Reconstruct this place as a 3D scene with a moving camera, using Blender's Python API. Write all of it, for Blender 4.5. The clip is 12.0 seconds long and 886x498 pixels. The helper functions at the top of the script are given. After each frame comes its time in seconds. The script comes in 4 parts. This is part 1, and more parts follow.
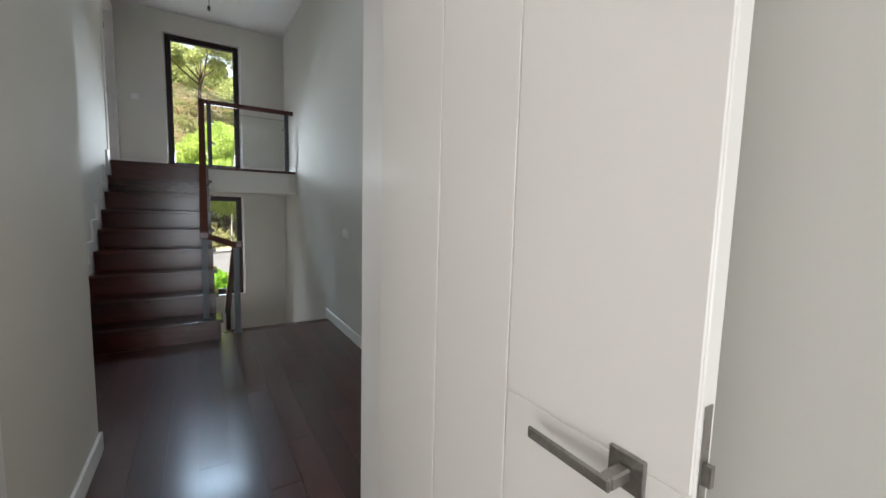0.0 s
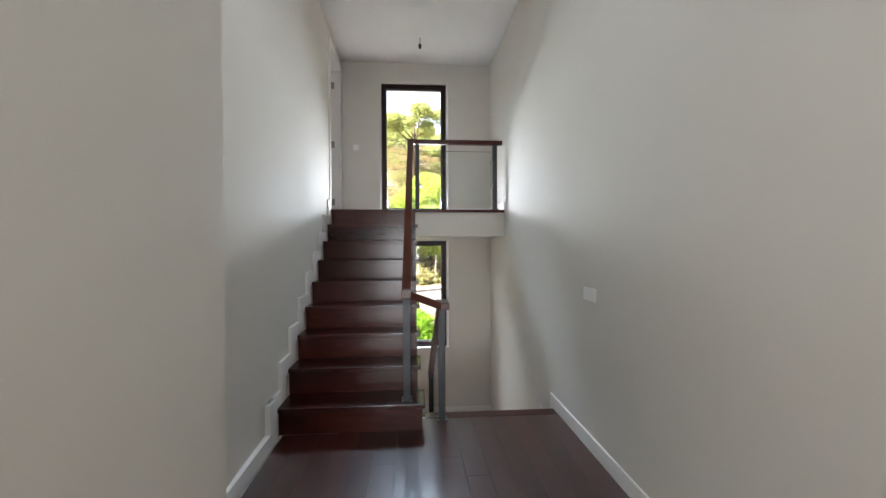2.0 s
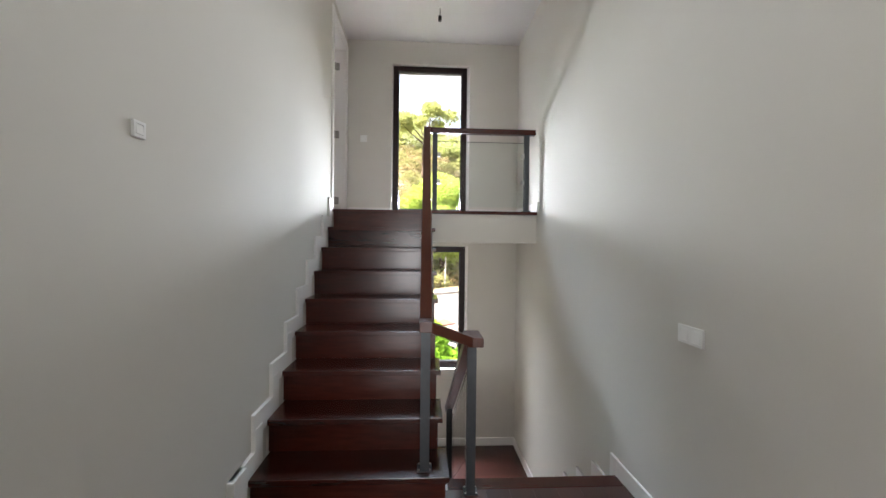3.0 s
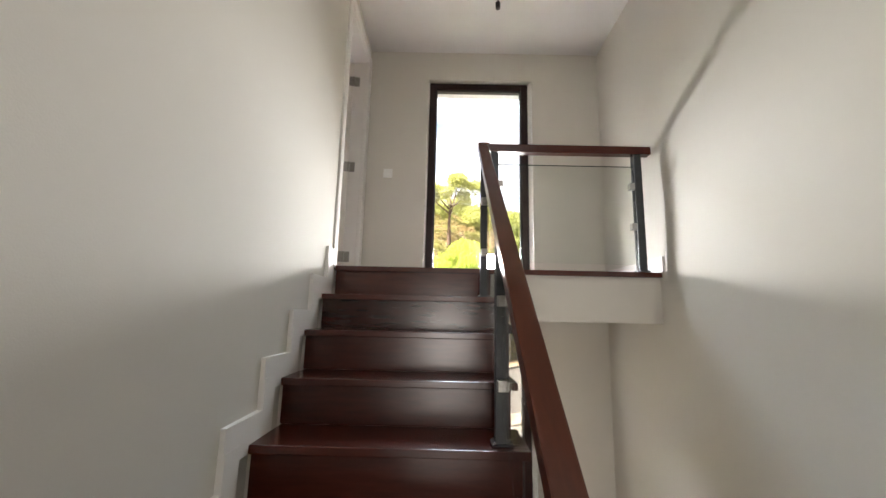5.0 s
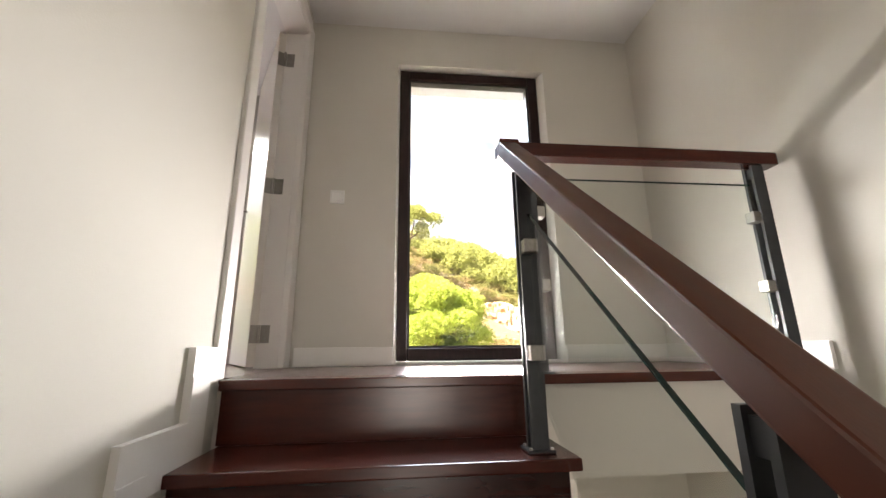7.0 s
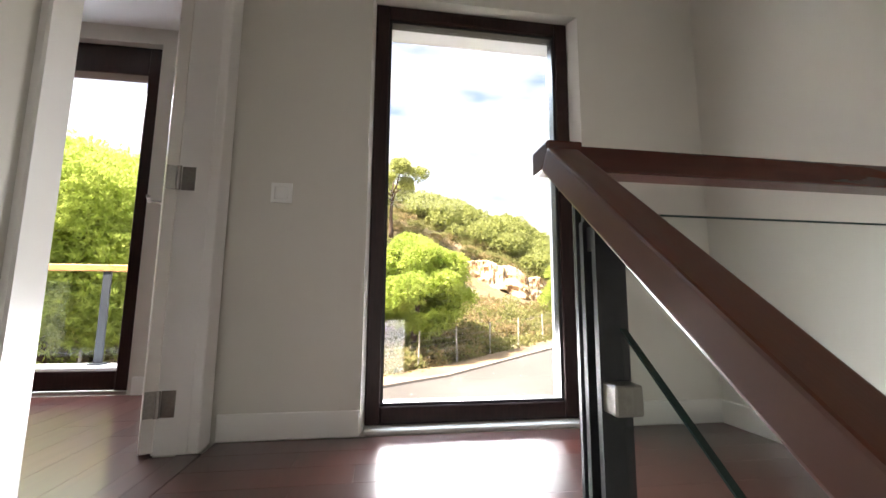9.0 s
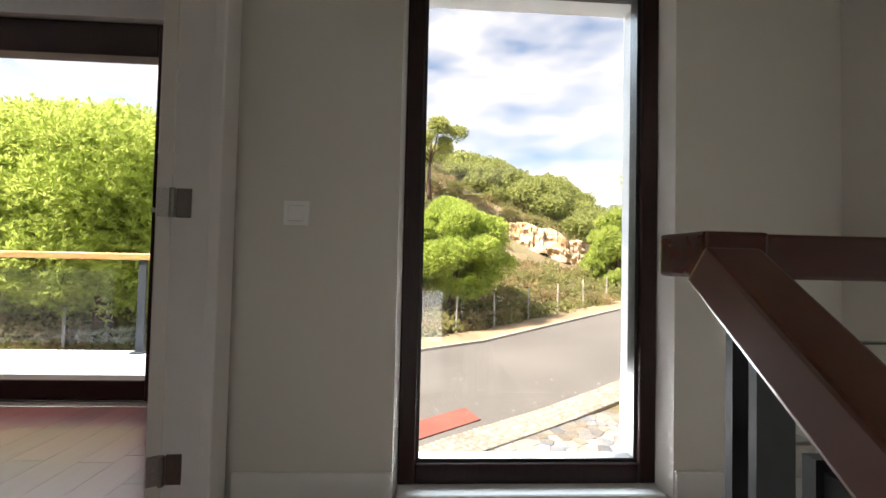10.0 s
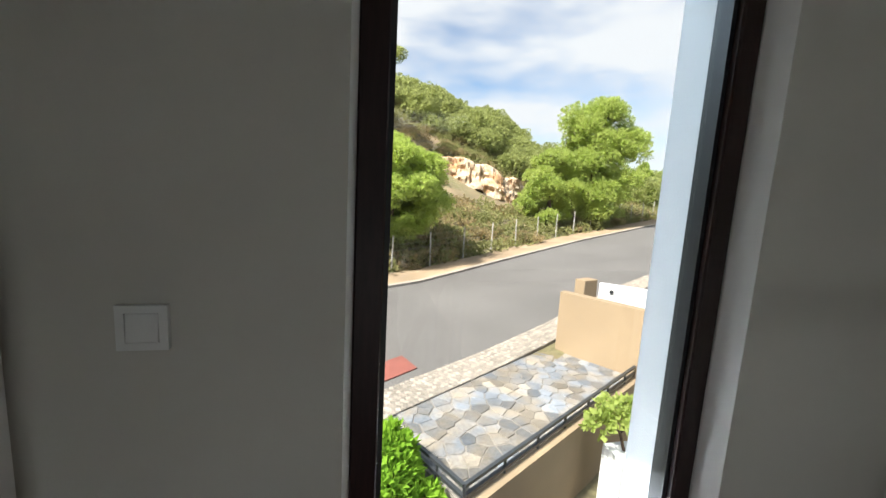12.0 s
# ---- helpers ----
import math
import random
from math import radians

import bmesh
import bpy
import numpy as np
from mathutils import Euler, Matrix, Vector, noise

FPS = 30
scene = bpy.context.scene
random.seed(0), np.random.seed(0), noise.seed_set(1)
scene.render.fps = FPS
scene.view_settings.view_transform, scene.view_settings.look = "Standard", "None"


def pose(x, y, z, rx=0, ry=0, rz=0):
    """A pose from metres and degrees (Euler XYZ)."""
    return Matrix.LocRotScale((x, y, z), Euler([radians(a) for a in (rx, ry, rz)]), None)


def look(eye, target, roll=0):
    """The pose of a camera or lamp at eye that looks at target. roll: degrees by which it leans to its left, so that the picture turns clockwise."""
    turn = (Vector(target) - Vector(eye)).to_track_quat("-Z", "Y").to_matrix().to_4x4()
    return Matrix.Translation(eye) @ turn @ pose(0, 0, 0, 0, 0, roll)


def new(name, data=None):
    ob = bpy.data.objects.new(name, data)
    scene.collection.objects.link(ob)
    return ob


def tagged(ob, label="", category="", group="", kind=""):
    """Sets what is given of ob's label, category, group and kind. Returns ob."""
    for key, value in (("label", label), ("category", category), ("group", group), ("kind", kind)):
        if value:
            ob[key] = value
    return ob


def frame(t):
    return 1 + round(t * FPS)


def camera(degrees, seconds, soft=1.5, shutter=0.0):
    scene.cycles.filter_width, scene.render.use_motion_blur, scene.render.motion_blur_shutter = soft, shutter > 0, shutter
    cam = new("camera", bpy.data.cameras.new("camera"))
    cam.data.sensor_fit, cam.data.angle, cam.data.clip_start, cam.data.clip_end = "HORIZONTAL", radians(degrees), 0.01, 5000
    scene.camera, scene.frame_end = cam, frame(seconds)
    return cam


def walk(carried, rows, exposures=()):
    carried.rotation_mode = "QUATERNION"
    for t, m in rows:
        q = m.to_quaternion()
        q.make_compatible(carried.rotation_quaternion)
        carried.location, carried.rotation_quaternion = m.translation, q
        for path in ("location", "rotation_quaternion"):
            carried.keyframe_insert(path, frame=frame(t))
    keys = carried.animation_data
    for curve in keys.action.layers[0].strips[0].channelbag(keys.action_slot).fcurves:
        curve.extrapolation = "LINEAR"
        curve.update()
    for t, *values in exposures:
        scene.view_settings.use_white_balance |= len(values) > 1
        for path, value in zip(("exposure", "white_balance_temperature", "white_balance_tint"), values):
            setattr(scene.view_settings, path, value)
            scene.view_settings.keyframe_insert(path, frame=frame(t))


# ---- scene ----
cam = camera(96.3, 12.0)
PATH = [
    (0, (0.347, 0.934, 1.277), (1.382, 2.635, 1.079), 1.5),
    (0.5, (0.376, 1.286, 1.248), (0.958, 3.192, 1.072), 1.7),
    (1, (0.397, 1.571, 1.296), (0.76, 3.534, 1.172), 0.4),
    (1.5, (0.431, 1.932, 1.342), (0.623, 3.922, 1.311), -0.8),
    (2, (0.41, 2.272, 1.342), (0.56, 4.266, 1.318), -0.2),
    (2.5, (0.384, 2.629, 1.372), (0.521, 4.624, 1.349), 0.4),
    (4.5, (0.157, 4.295, 1.466), (0.155, 6.288, 1.629), 0.8),
    (5, (0.141, 4.614, 1.466), (0.127, 6.586, 1.795), 1.3),
    (5.5, (0.019, 4.967, 1.492), (0.112, 6.926, 1.884), 0.6),
    (6, (0.023, 5.355, 1.561), (0.114, 7.31, 1.973), -0.7),
    (6.5, (-0.008, 5.597, 1.722), (0.084, 7.527, 2.237), -0.7),
    (7, (-0.012, 5.828, 1.863), (0.188, 7.758, 2.347), -0.7),
    (9, (0.027, 6.425, 2.308), (0.31, 8.388, 2.565), 0.4),
    (9.5, (0.053, 6.556, 2.471), (0.222, 8.543, 2.623), 1.2),
    (10, (0.029, 6.73, 2.598), (0.127, 8.727, 2.651), 1.3),
    (10.5, (-0.002, 6.86, 2.714), (0.034, 8.86, 2.717), 1.0),
    (11, (-0.013, 7.017, 2.835), (-0.046, 9.014, 2.73), 1.1),
    (11.5, (-0.019, 7.192, 2.88), (0.239, 9.162, 2.65), 1.9),
    (12, (-0.044, 7.333, 3.011), (0.39, 9.265, 2.729), 3.2),
]
EXPOSURES = [(0.0, 2.3, 6200, 9), (1.0, 2.55, 6300, 10), (2.5, 3.1, 6600, 14), (4.5, 3.1, 7000, 14), (5.5, 3.0, 7700, 18), (7.0, 2.95, 7800, 18),
             (9.0, 2.55, 7200, 16), (10.0, 1.9, 7200, 13), (11.0, 1.6, 6800, 8), (12.0, 1.5, 6400, 7)]
walk(cam, [(t, look(eye, target, roll)) for t, eye, target, roll in PATH], EXPOSURES)

# ---- world and light ----
SUN_EL, SUN_AZ = 50.0, 245.0   # azimuth clockwise from +y


def build_world():
    world = bpy.data.worlds.new("world")
    scene.world = world
    world.use_nodes = True
    nt = world.node_tree
    nt.nodes.clear()
    sky = nt.nodes.new("ShaderNodeTexSky")
    sky.sky_type = "NISHITA"
    sky.sun_disc = False
    sky.sun_elevation, sky.sun_rotation = radians(SUN_EL), radians(SUN_AZ)
    coord = nt.nodes.new("ShaderNodeTexCoord")
    mapping = nt.nodes.new("ShaderNodeMapping")
    mapping.inputs["Scale"].default_value = (1.6, 1.6, 5.0)
    clouds = nt.nodes.new("ShaderNodeTexNoise")
    clouds.inputs["Scale"].default_value = 2.1
    clouds.inputs["Detail"].default_value = 7.0
    clouds.inputs["Roughness"].default_value = 0.55
    ramp = nt.nodes.new("ShaderNodeValToRGB")
    ramp.color_ramp.elements[0].position, ramp.color_ramp.elements[1].position = 0.34, 0.60
    mix = nt.nodes.new("ShaderNodeMixRGB")
    mix.inputs[2].default_value = (3.0, 3.05, 3.15, 1)
    back = nt.nodes.new("ShaderNodeBackground")
    back.inputs["Strength"].default_value = 0.115
    out = nt.nodes.new("ShaderNodeOutputWorld")
    nt.links.new(coord.outputs["Generated"], mapping.inputs["Vector"])
    nt.links.new(mapping.outputs["Vector"], clouds.inputs["Vector"])
    nt.links.new(clouds.outputs["Fac"], ramp.inputs["Fac"])
    nt.links.new(ramp.outputs["Color"], mix.inputs[0])
    thin = nt.nodes.new("ShaderNodeMixRGB")
    thin.blend_type = "MULTIPLY"
    thin.inputs[0].default_value = 1.0
    thin.inputs[2].default_value = (0.6, 0.6, 0.6, 1)
    nt.links.new(sky.outputs["Color"], thin.inputs[1])
    nt.links.new(thin.outputs["Color"], mix.inputs[1])
    nt.links.new(mix.outputs["Color"], back.inputs["Color"])
    nt.links.new(back.outputs["Background"], out.inputs["Surface"])


build_world()


def lamp(name, kind, matrix, energy, colour, **more):
    data = bpy.data.lights.new(name, kind)
    data.energy, data.color = energy, colour
    if "angle" in more:
        data.angle = more["angle"]
    if "size" in more:
        data.shape, data.size, data.size_y = "RECTANGLE", more["size"], more["size_y"]
    ob = new(name, data)
    ob.matrix_world = matrix
    return ob


az, el = radians(SUN_AZ), radians(SUN_EL)
sun_from = Vector((math.sin(az) * math.cos(el), math.cos(az) * math.cos(el), math.sin(el)))
lamp("sun", "SUN", look(sun_from * 50, (0, 0, 0)), 5.0, (1.0, 0.94, 0.85), angle=radians(7))
# daylight of a hall window that the walk never faces
lamp("window_light_hall", "AREA", look((-1.98, 0.2, 1.5), (1.0, 0.6, 1.2)), 8.5, (1.0, 0.97, 0.94), size=1.8, size_y=1.5)
# fill lamp added at the hall's far end, to brighten the stair risers
lamp("south_fill_hall", "AREA", look((0.1, -2.55, 0.9), (0.1, 3.0, 0.9)), 16.0, (0.95, 0.98, 1.0), size=1.1, size_y=1.6)
# added fill under the hall ceiling, out of view; no roof light is known
lamp("ceiling_fill_hall", "AREA", look((0.6, 3.9, 3.97), (0.6, 4.3, 0.0)), 3.0, (0.88, 0.94, 1.0), size=1.5, size_y=1.4)
# lamps added outside, above the openings' heads, to strengthen the sky's light indoors
lamp("sky_boost_upper", "AREA", look((0.2, 10.5, 5.8), (0.42, 7.1, 2.7)), 125.0, (0.62, 0.81, 1.0), size=2.8, size_y=2.0)
lamp("sky_boost_lower", "AREA", look((0.42, 8.80, 1.88), (0.42, 8.0, 0.63)), 52.0, (0.84, 0.92, 1.0), size=0.9, size_y=0.7)
lamp("sky_boost_terrace", "AREA", look((-2.4, 9.70, 4.35), (-2.2, 8.2, 2.6)), 75.0, (0.76, 0.88, 1.0), size=1.9, size_y=0.7)

# ---- materials ----


def material(name, colour, rough=0.5, metal=0.0, grain=0.0, grain_scale=40.0, stain=0.0, stain_scale=2.0, bump=0.0, bump_scale=200.0,
             stretch=(1, 1, 1), vary=0.0, second=None, coat=0.0, island=False, spec=0.5, rough_vary=0.0):
    mat = bpy.data.materials.new(name)
    mat.use_nodes = True
    nt = mat.node_tree
    bsdf = nt.nodes["Principled BSDF"]
    bsdf.inputs["Roughness"].default_value = rough
    bsdf.inputs["Metallic"].default_value = metal
    bsdf.inputs["Specular IOR Level"].default_value = spec
    bsdf.inputs["Coat Weight"].default_value = coat
    bsdf.inputs["Coat Roughness"].default_value = 0.16
    coord = nt.nodes.new("ShaderNodeTexCoord")
    mapping = nt.nodes.new("ShaderNodeMapping")
    mapping.inputs["Scale"].default_value = stretch
    nt.links.new(coord.outputs["Object"], mapping.inputs["Vector"])

    def noise_node(scale, detail=5.0):
        node = nt.nodes.new("ShaderNodeTexNoise")
        node.inputs["Scale"].default_value = scale
        node.inputs["Detail"].default_value = detail
        nt.links.new(mapping.outputs["Vector"], node.inputs["Vector"])
        return node

    def mixed(kind, fac, a, b):
        node = nt.nodes.new("ShaderNodeMixRGB")
        node.blend_type = kind
        for slot, value in ((0, fac), (1, a), (2, b)):
            if isinstance(value, (tuple, list)):
                node.inputs[slot].default_value = (*value, 1) if len(value) == 3 else value
            elif isinstance(value, (int, float)):
                node.inputs[slot].default_value = value
            else:
                nt.links.new(value, node.inputs[slot])
        return node.outputs[0]

    def scaled(value, low, high, a=0.3, b=0.7):
        node = nt.nodes.new("ShaderNodeMapRange")
        node.inputs[1].default_value, node.inputs[2].default_value = a, b
        node.inputs[3].default_value, node.inputs[4].default_value = low, high
        nt.links.new(value, node.inputs[0])
        return node.outputs[0]

    col = tuple(colour)
    if second:
        col = mixed("MIX", scaled(noise_node(stain_scale).outputs["Fac"], 0, 1, 0.38, 0.62), col, tuple(second))
    if stain:
        col = mixed("MULTIPLY", 1.0, col, scaled(noise_node(stain_scale * 0.7, 6).outputs["Fac"], 1 - stain, 1 + stain * 0.4))
    if grain:
        col = mixed("MULTIPLY", 1.0, col, scaled(noise_node(grain_scale, 8).outputs["Fac"], 1 - grain, 1 + grain))
    if vary:
        if island:
            geo = nt.nodes.new("ShaderNodeNewGeometry")
            source = geo.outputs["Random Per Island"]
        else:
            info = nt.nodes.new("ShaderNodeObjectInfo")
            source = info.outputs["Random"]
        col = mixed("MULTIPLY", 1.0, col, scaled(source, 1 - vary, 1 + vary, 0, 1))
    if isinstance(col, tuple):
        bsdf.inputs["Base Color"].default_value = (*col, 1)
    else:
        nt.links.new(col, bsdf.inputs["Base Color"])
    if rough_vary:
        nt.links.new(scaled(noise_node(stain_scale * 2.0, 6).outputs["Fac"], rough - rough_vary, rough + rough_vary), bsdf.inputs["Roughness"])
    if bump:
        node = nt.nodes.new("ShaderNodeBump")
        node.inputs["Strength"].default_value = bump
        node.inputs["Distance"].default_value = 0.004
        nt.links.new(noise_node(bump_scale, 4).outputs["Fac"], node.inputs["Height"])
        nt.links.new(node.outputs["Normal"], bsdf.inputs["Normal"])
    return mat


def glass_material(name, tint=(1, 1, 1)):
    mat = bpy.data.materials.new(name)
    mat.use_nodes = True
    nt = mat.node_tree
    nt.nodes.clear()
    clear = nt.nodes.new("ShaderNodeBsdfTransparent")
    clear.inputs["Color"].default_value = (*tint, 1)
    gloss = nt.nodes.new("ShaderNodeBsdfGlossy")
    gloss.inputs["Roughness"].default_value = 0.01
    weight = nt.nodes.new("ShaderNodeLayerWeight")
    weight.inputs["Blend"].default_value = 0.5
    steep = nt.nodes.new("ShaderNodeMath")
    steep.operation = "POWER"
    steep.inputs[1].default_value = 4.0
    fres = nt.nodes.new("ShaderNodeMapRange")
    fres.inputs[3].default_value, fres.inputs[4].default_value = 0.02, 0.6
    nt.links.new(weight.outputs["Facing"], steep.inputs[0])
    nt.links.new(steep.outputs[0], fres.inputs[0])
    mix = nt.nodes.new("ShaderNodeMixShader")
    out = nt.nodes.new("ShaderNodeOutputMaterial")
    nt.links.new(fres.outputs[0], mix.inputs[0])
    nt.links.new(clear.outputs[0], mix.inputs[1])
    nt.links.new(gloss.outputs[0], mix.inputs[2])
    nt.links.new(mix.outputs[0], out.inputs["Surface"])
    return mat


def leaf_material(name, colour, second, through_light=0.45):
    """Foliage: two greens that differ from clump to clump, a little light passing through."""
    mat = bpy.data.materials.new(name)
    mat.use_nodes = True
    nt = mat.node_tree
    nt.nodes.clear()
    geo = nt.nodes.new("ShaderNodeNewGeometry")
    mix = nt.nodes.new("ShaderNodeMixRGB")
    mix.inputs[1].default_value, mix.inputs[2].default_value = (*colour, 1), (*second, 1)
    diff = nt.nodes.new("ShaderNodeBsdfDiffuse")
    trans = nt.nodes.new("ShaderNodeBsdfTranslucent")
    both = nt.nodes.new("ShaderNodeMixShader")
    both.inputs[0].default_value = through_light
    out = nt.nodes.new("ShaderNodeOutputMaterial")
    coord = nt.nodes.new("ShaderNodeTexCoord")
    patch = nt.nodes.new("ShaderNodeTexNoise")
    patch.inputs["Scale"].default_value = 0.9
    spread = nt.nodes.new("ShaderNodeMapRange")
    spread.inputs[1].default_value, spread.inputs[2].default_value = 0.3, 0.7
    blend = nt.nodes.new("ShaderNodeMixRGB")
    blend.inputs[0].default_value = 0.35
    nt.links.new(coord.outputs["Object"], patch.inputs["Vector"])
    nt.links.new(patch.outputs["Fac"], spread.inputs[0])
    nt.links.new(spread.outputs[0], blend.inputs[1])
    nt.links.new(geo.outputs["Random Per Island"], blend.inputs[2])
    nt.links.new(blend.outputs[0], mix.inputs[0])
    nt.links.new(mix.outputs[0], diff.inputs["Color"])
    nt.links.new(mix.outputs[0], trans.inputs["Color"])
    nt.links.new(diff.outputs[0], both.inputs[1])
    nt.links.new(trans.outputs[0], both.inputs[2])
    nt.links.new(both.outputs[0], out.inputs["Surface"])
    return mat


M = {
    "wall": material("wall_paint", (0.68, 0.655, 0.60), 0.72, spec=0.16, stain=0.04, stain_scale=0.8, bump=0.12, bump_scale=220, rough_vary=0.06),
    "ceiling": material("ceiling_paint", (0.78, 0.77, 0.76), 0.7, stain=0.03, stain_scale=0.7, bump=0.08, bump_scale=180),
    "trim": material("trim_lacquer", (0.84, 0.82, 0.79), 0.3, stain=0.03, stain_scale=1.5, bump=0.03, bump_scale=90),
    "door": material("door_lacquer", (0.80, 0.76, 0.71), 0.33, stain=0.03, stain_scale=1.2, bump=0.04, bump_scale=120),
    "wood": material("dark_red_wood", (0.05, 0.0092, 0.0052), 0.24, spec=0.45, grain=0.22, grain_scale=7, stain=0.2, stain_scale=1.2, vary=0.42,
                     stretch=(1, 7, 7), bump=0.008, bump_scale=20, rough_vary=0.02),
    "plank": material("floor_plank_wood", (0.050, 0.0115, 0.0075), 0.3, spec=0.5, coat=0.5, grain=0.16, grain_scale=7, stain=0.12, stain_scale=1.2, vary=0.28,
                      stretch=(7, 1, 7), bump=0.008, bump_scale=20, rough_vary=0.02),
    "rail": material("handrail_wood", (0.078, 0.0175, 0.007), 0.34, grain=0.14, grain_scale=8, stain=0.12, stain_scale=2.0, stretch=(8, 1, 3),
                     bump=0.04, bump_scale=30, rough_vary=0.05),
    "frame": material("window_frame_wood", (0.022, 0.008, 0.007), 0.42, spec=0.3, grain=0.3, grain_scale=12, stretch=(8, 8, 1), bump=0.04, bump_scale=40),
    "steel": material("dark_painted_steel", (0.045, 0.05, 0.055), 0.42, metal=0.3, grain=0.1, stain=0.1, stain_scale=4, bump=0.03, bump_scale=150),
    "chrome": material("brushed_steel", (0.36, 0.345, 0.32), 0.36, metal=1.0, grain=0.1, grain_scale=120),
    "plastic": material("white_plastic", (0.86, 0.86, 0.84), 0.3, stain=0.03, stain_scale=20),
    "black": material("black_rubber", (0.015, 0.015, 0.016), 0.5),
    "glass": glass_material("window_glass"),
    "railglass": glass_material("balustrade_glass", (0.96, 0.98, 0.97)),
    "glassedge": material("glass_edge", (0.02, 0.05, 0.045), 0.15),
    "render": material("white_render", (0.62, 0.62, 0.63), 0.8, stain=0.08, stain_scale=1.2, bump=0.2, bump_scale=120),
    "beige": material("beige_render", (0.27, 0.20, 0.125), 0.85, stain=0.18, stain_scale=1.1, grain=0.08, bump=0.3, bump_scale=90),
    "asphalt": material("asphalt", (0.115, 0.109, 0.105), 0.9, stain=0.2, stain_scale=0.35, grain=0.25, grain_scale=30, bump=0.4, bump_scale=60),
    "kerb": material("kerb_stone", (0.34, 0.30, 0.255), 0.85, stain=0.2, stain_scale=2, grain=0.15, vary=0.12),
    "sand": material("sandy_path", (0.30, 0.22, 0.14), 0.95, stain=0.3, stain_scale=0.8, grain=0.25, grain_scale=25, bump=0.4, bump_scale=30),
    "ground": material("dry_ground", (0.24, 0.18, 0.11), 0.95, stain=0.35, stain_scale=0.25, grain=0.35, grain_scale=6, second=(0.13, 0.13, 0.06)),
    "cobble": material("limestone_cobble", (0.28, 0.245, 0.205), 0.85, stain=0.2, stain_scale=3, grain=0.2, vary=0.3, island=True),
    "mortar": material("mortar", (0.21, 0.19, 0.165), 0.95, stain=0.3, stain_scale=2, grain=0.2),
    "flag": material("slate_flagstone", (0.155, 0.172, 0.197), 0.75, stain=0.3, stain_scale=1.6, grain=0.2, grain_scale=20, vary=0.4, second=(0.23, 0.20, 0.16), bump=0.3, bump_scale=25),
    "rock": material("limestone_rock", (0.55, 0.45, 0.33), 0.9, stain=0.4, stain_scale=0.7, grain=0.3, grain_scale=4, second=(0.42, 0.24, 0.12), bump=0.5, bump_scale=3),
    "rockpale": material("pale_rock", (0.62, 0.57, 0.48), 0.9, stain=0.4, stain_scale=0.7, grain=0.3, grain_scale=4, bump=0.5, bump_scale=3),
    "bark": material("pine_bark", (0.10, 0.065, 0.045), 0.95, stain=0.4, stain_scale=3, grain=0.4, grain_scale=14, bump=0.6, bump_scale=18),
    "post": material("weathered_post", (0.42, 0.40, 0.36), 0.8, stain=0.2, stain_scale=2, grain=0.2),
    "wire": material("fence_wire", (0.25, 0.25, 0.25), 0.5, metal=0.6),
    "red": material("red_rubber_mat", (0.20, 0.065, 0.05), 0.9, stain=0.2, stain_scale=2, grain=0.2),
    "terrace": material("terrace_tile", (0.62, 0.64, 0.68), 0.5, stain=0.12, stain_scale=1.2, grain=0.08),
    "orangewood": material("terrace_rail_wood", (0.42, 0.17, 0.05), 0.45, grain=0.3, grain_scale=10, stretch=(1, 8, 8)),
    "pine": leaf_material("pine_needles", (0.52, 0.60, 0.17), (0.36, 0.46, 0.11), 0.65),
    "pinedark": leaf_material("dark_pine_needles", (0.43, 0.46, 0.19), (0.32, 0.36, 0.13), 0.65),
    "young": leaf_material("young_pine_needles", (0.52, 0.59, 0.18), (0.37, 0.46, 0.13), 0.65),
    "bush": leaf_material("scrub_leaves", (0.36, 0.35, 0.15), (0.24, 0.26, 0.11), 0.5),
    "drybush": leaf_material("dry_scrub_leaves", (0.46, 0.36, 0.20), (0.31, 0.26, 0.14), 0.5),
    "hedge": leaf_material("bright_shrub_leaves", (0.25, 0.42, 0.04), (0.13, 0.26, 0.03)),
}

# ---- building blocks ----
IDENT = Matrix.Identity(4)


def box(bm, a, b):
    """An upright box between two corners."""
    x0, y0, z0 = (min(p, q) for p, q in zip(a, b))
    x1, y1, z1 = (max(p, q) for p, q in zip(a, b))
    v = [bm.verts.new(p) for p in ((x0, y0, z0), (x1, y0, z0), (x1, y1, z0), (x0, y1, z0), (x0, y0, z1), (x1, y0, z1), (x1, y1, z1), (x0, y1, z1))]
    for f in ((3, 2, 1, 0), (4, 5, 6, 7), (0, 1, 5, 4), (1, 2, 6, 5), (2, 3, 7, 6), (3, 0, 4, 7)):
        bm.faces.new([v[i] for i in f])
    return v


def boxes(*pairs):
    bm = bmesh.new()
    for a, b in pairs:
        box(bm, a, b)
    return bm


def prism(bm, outline, z0, z1):
    """An upright prism over an outline given anticlockwise."""
    low = [bm.verts.new((x, y, z0)) for x, y in outline]
    high = [bm.verts.new((x, y, z1)) for x, y in outline]
    n = len(outline)
    bm.faces.new(low[::-1])
    bm.faces.new(high)
    for i in range(n):
        bm.faces.new((low[i], low[(i + 1) % n], high[(i + 1) % n], high[i]))


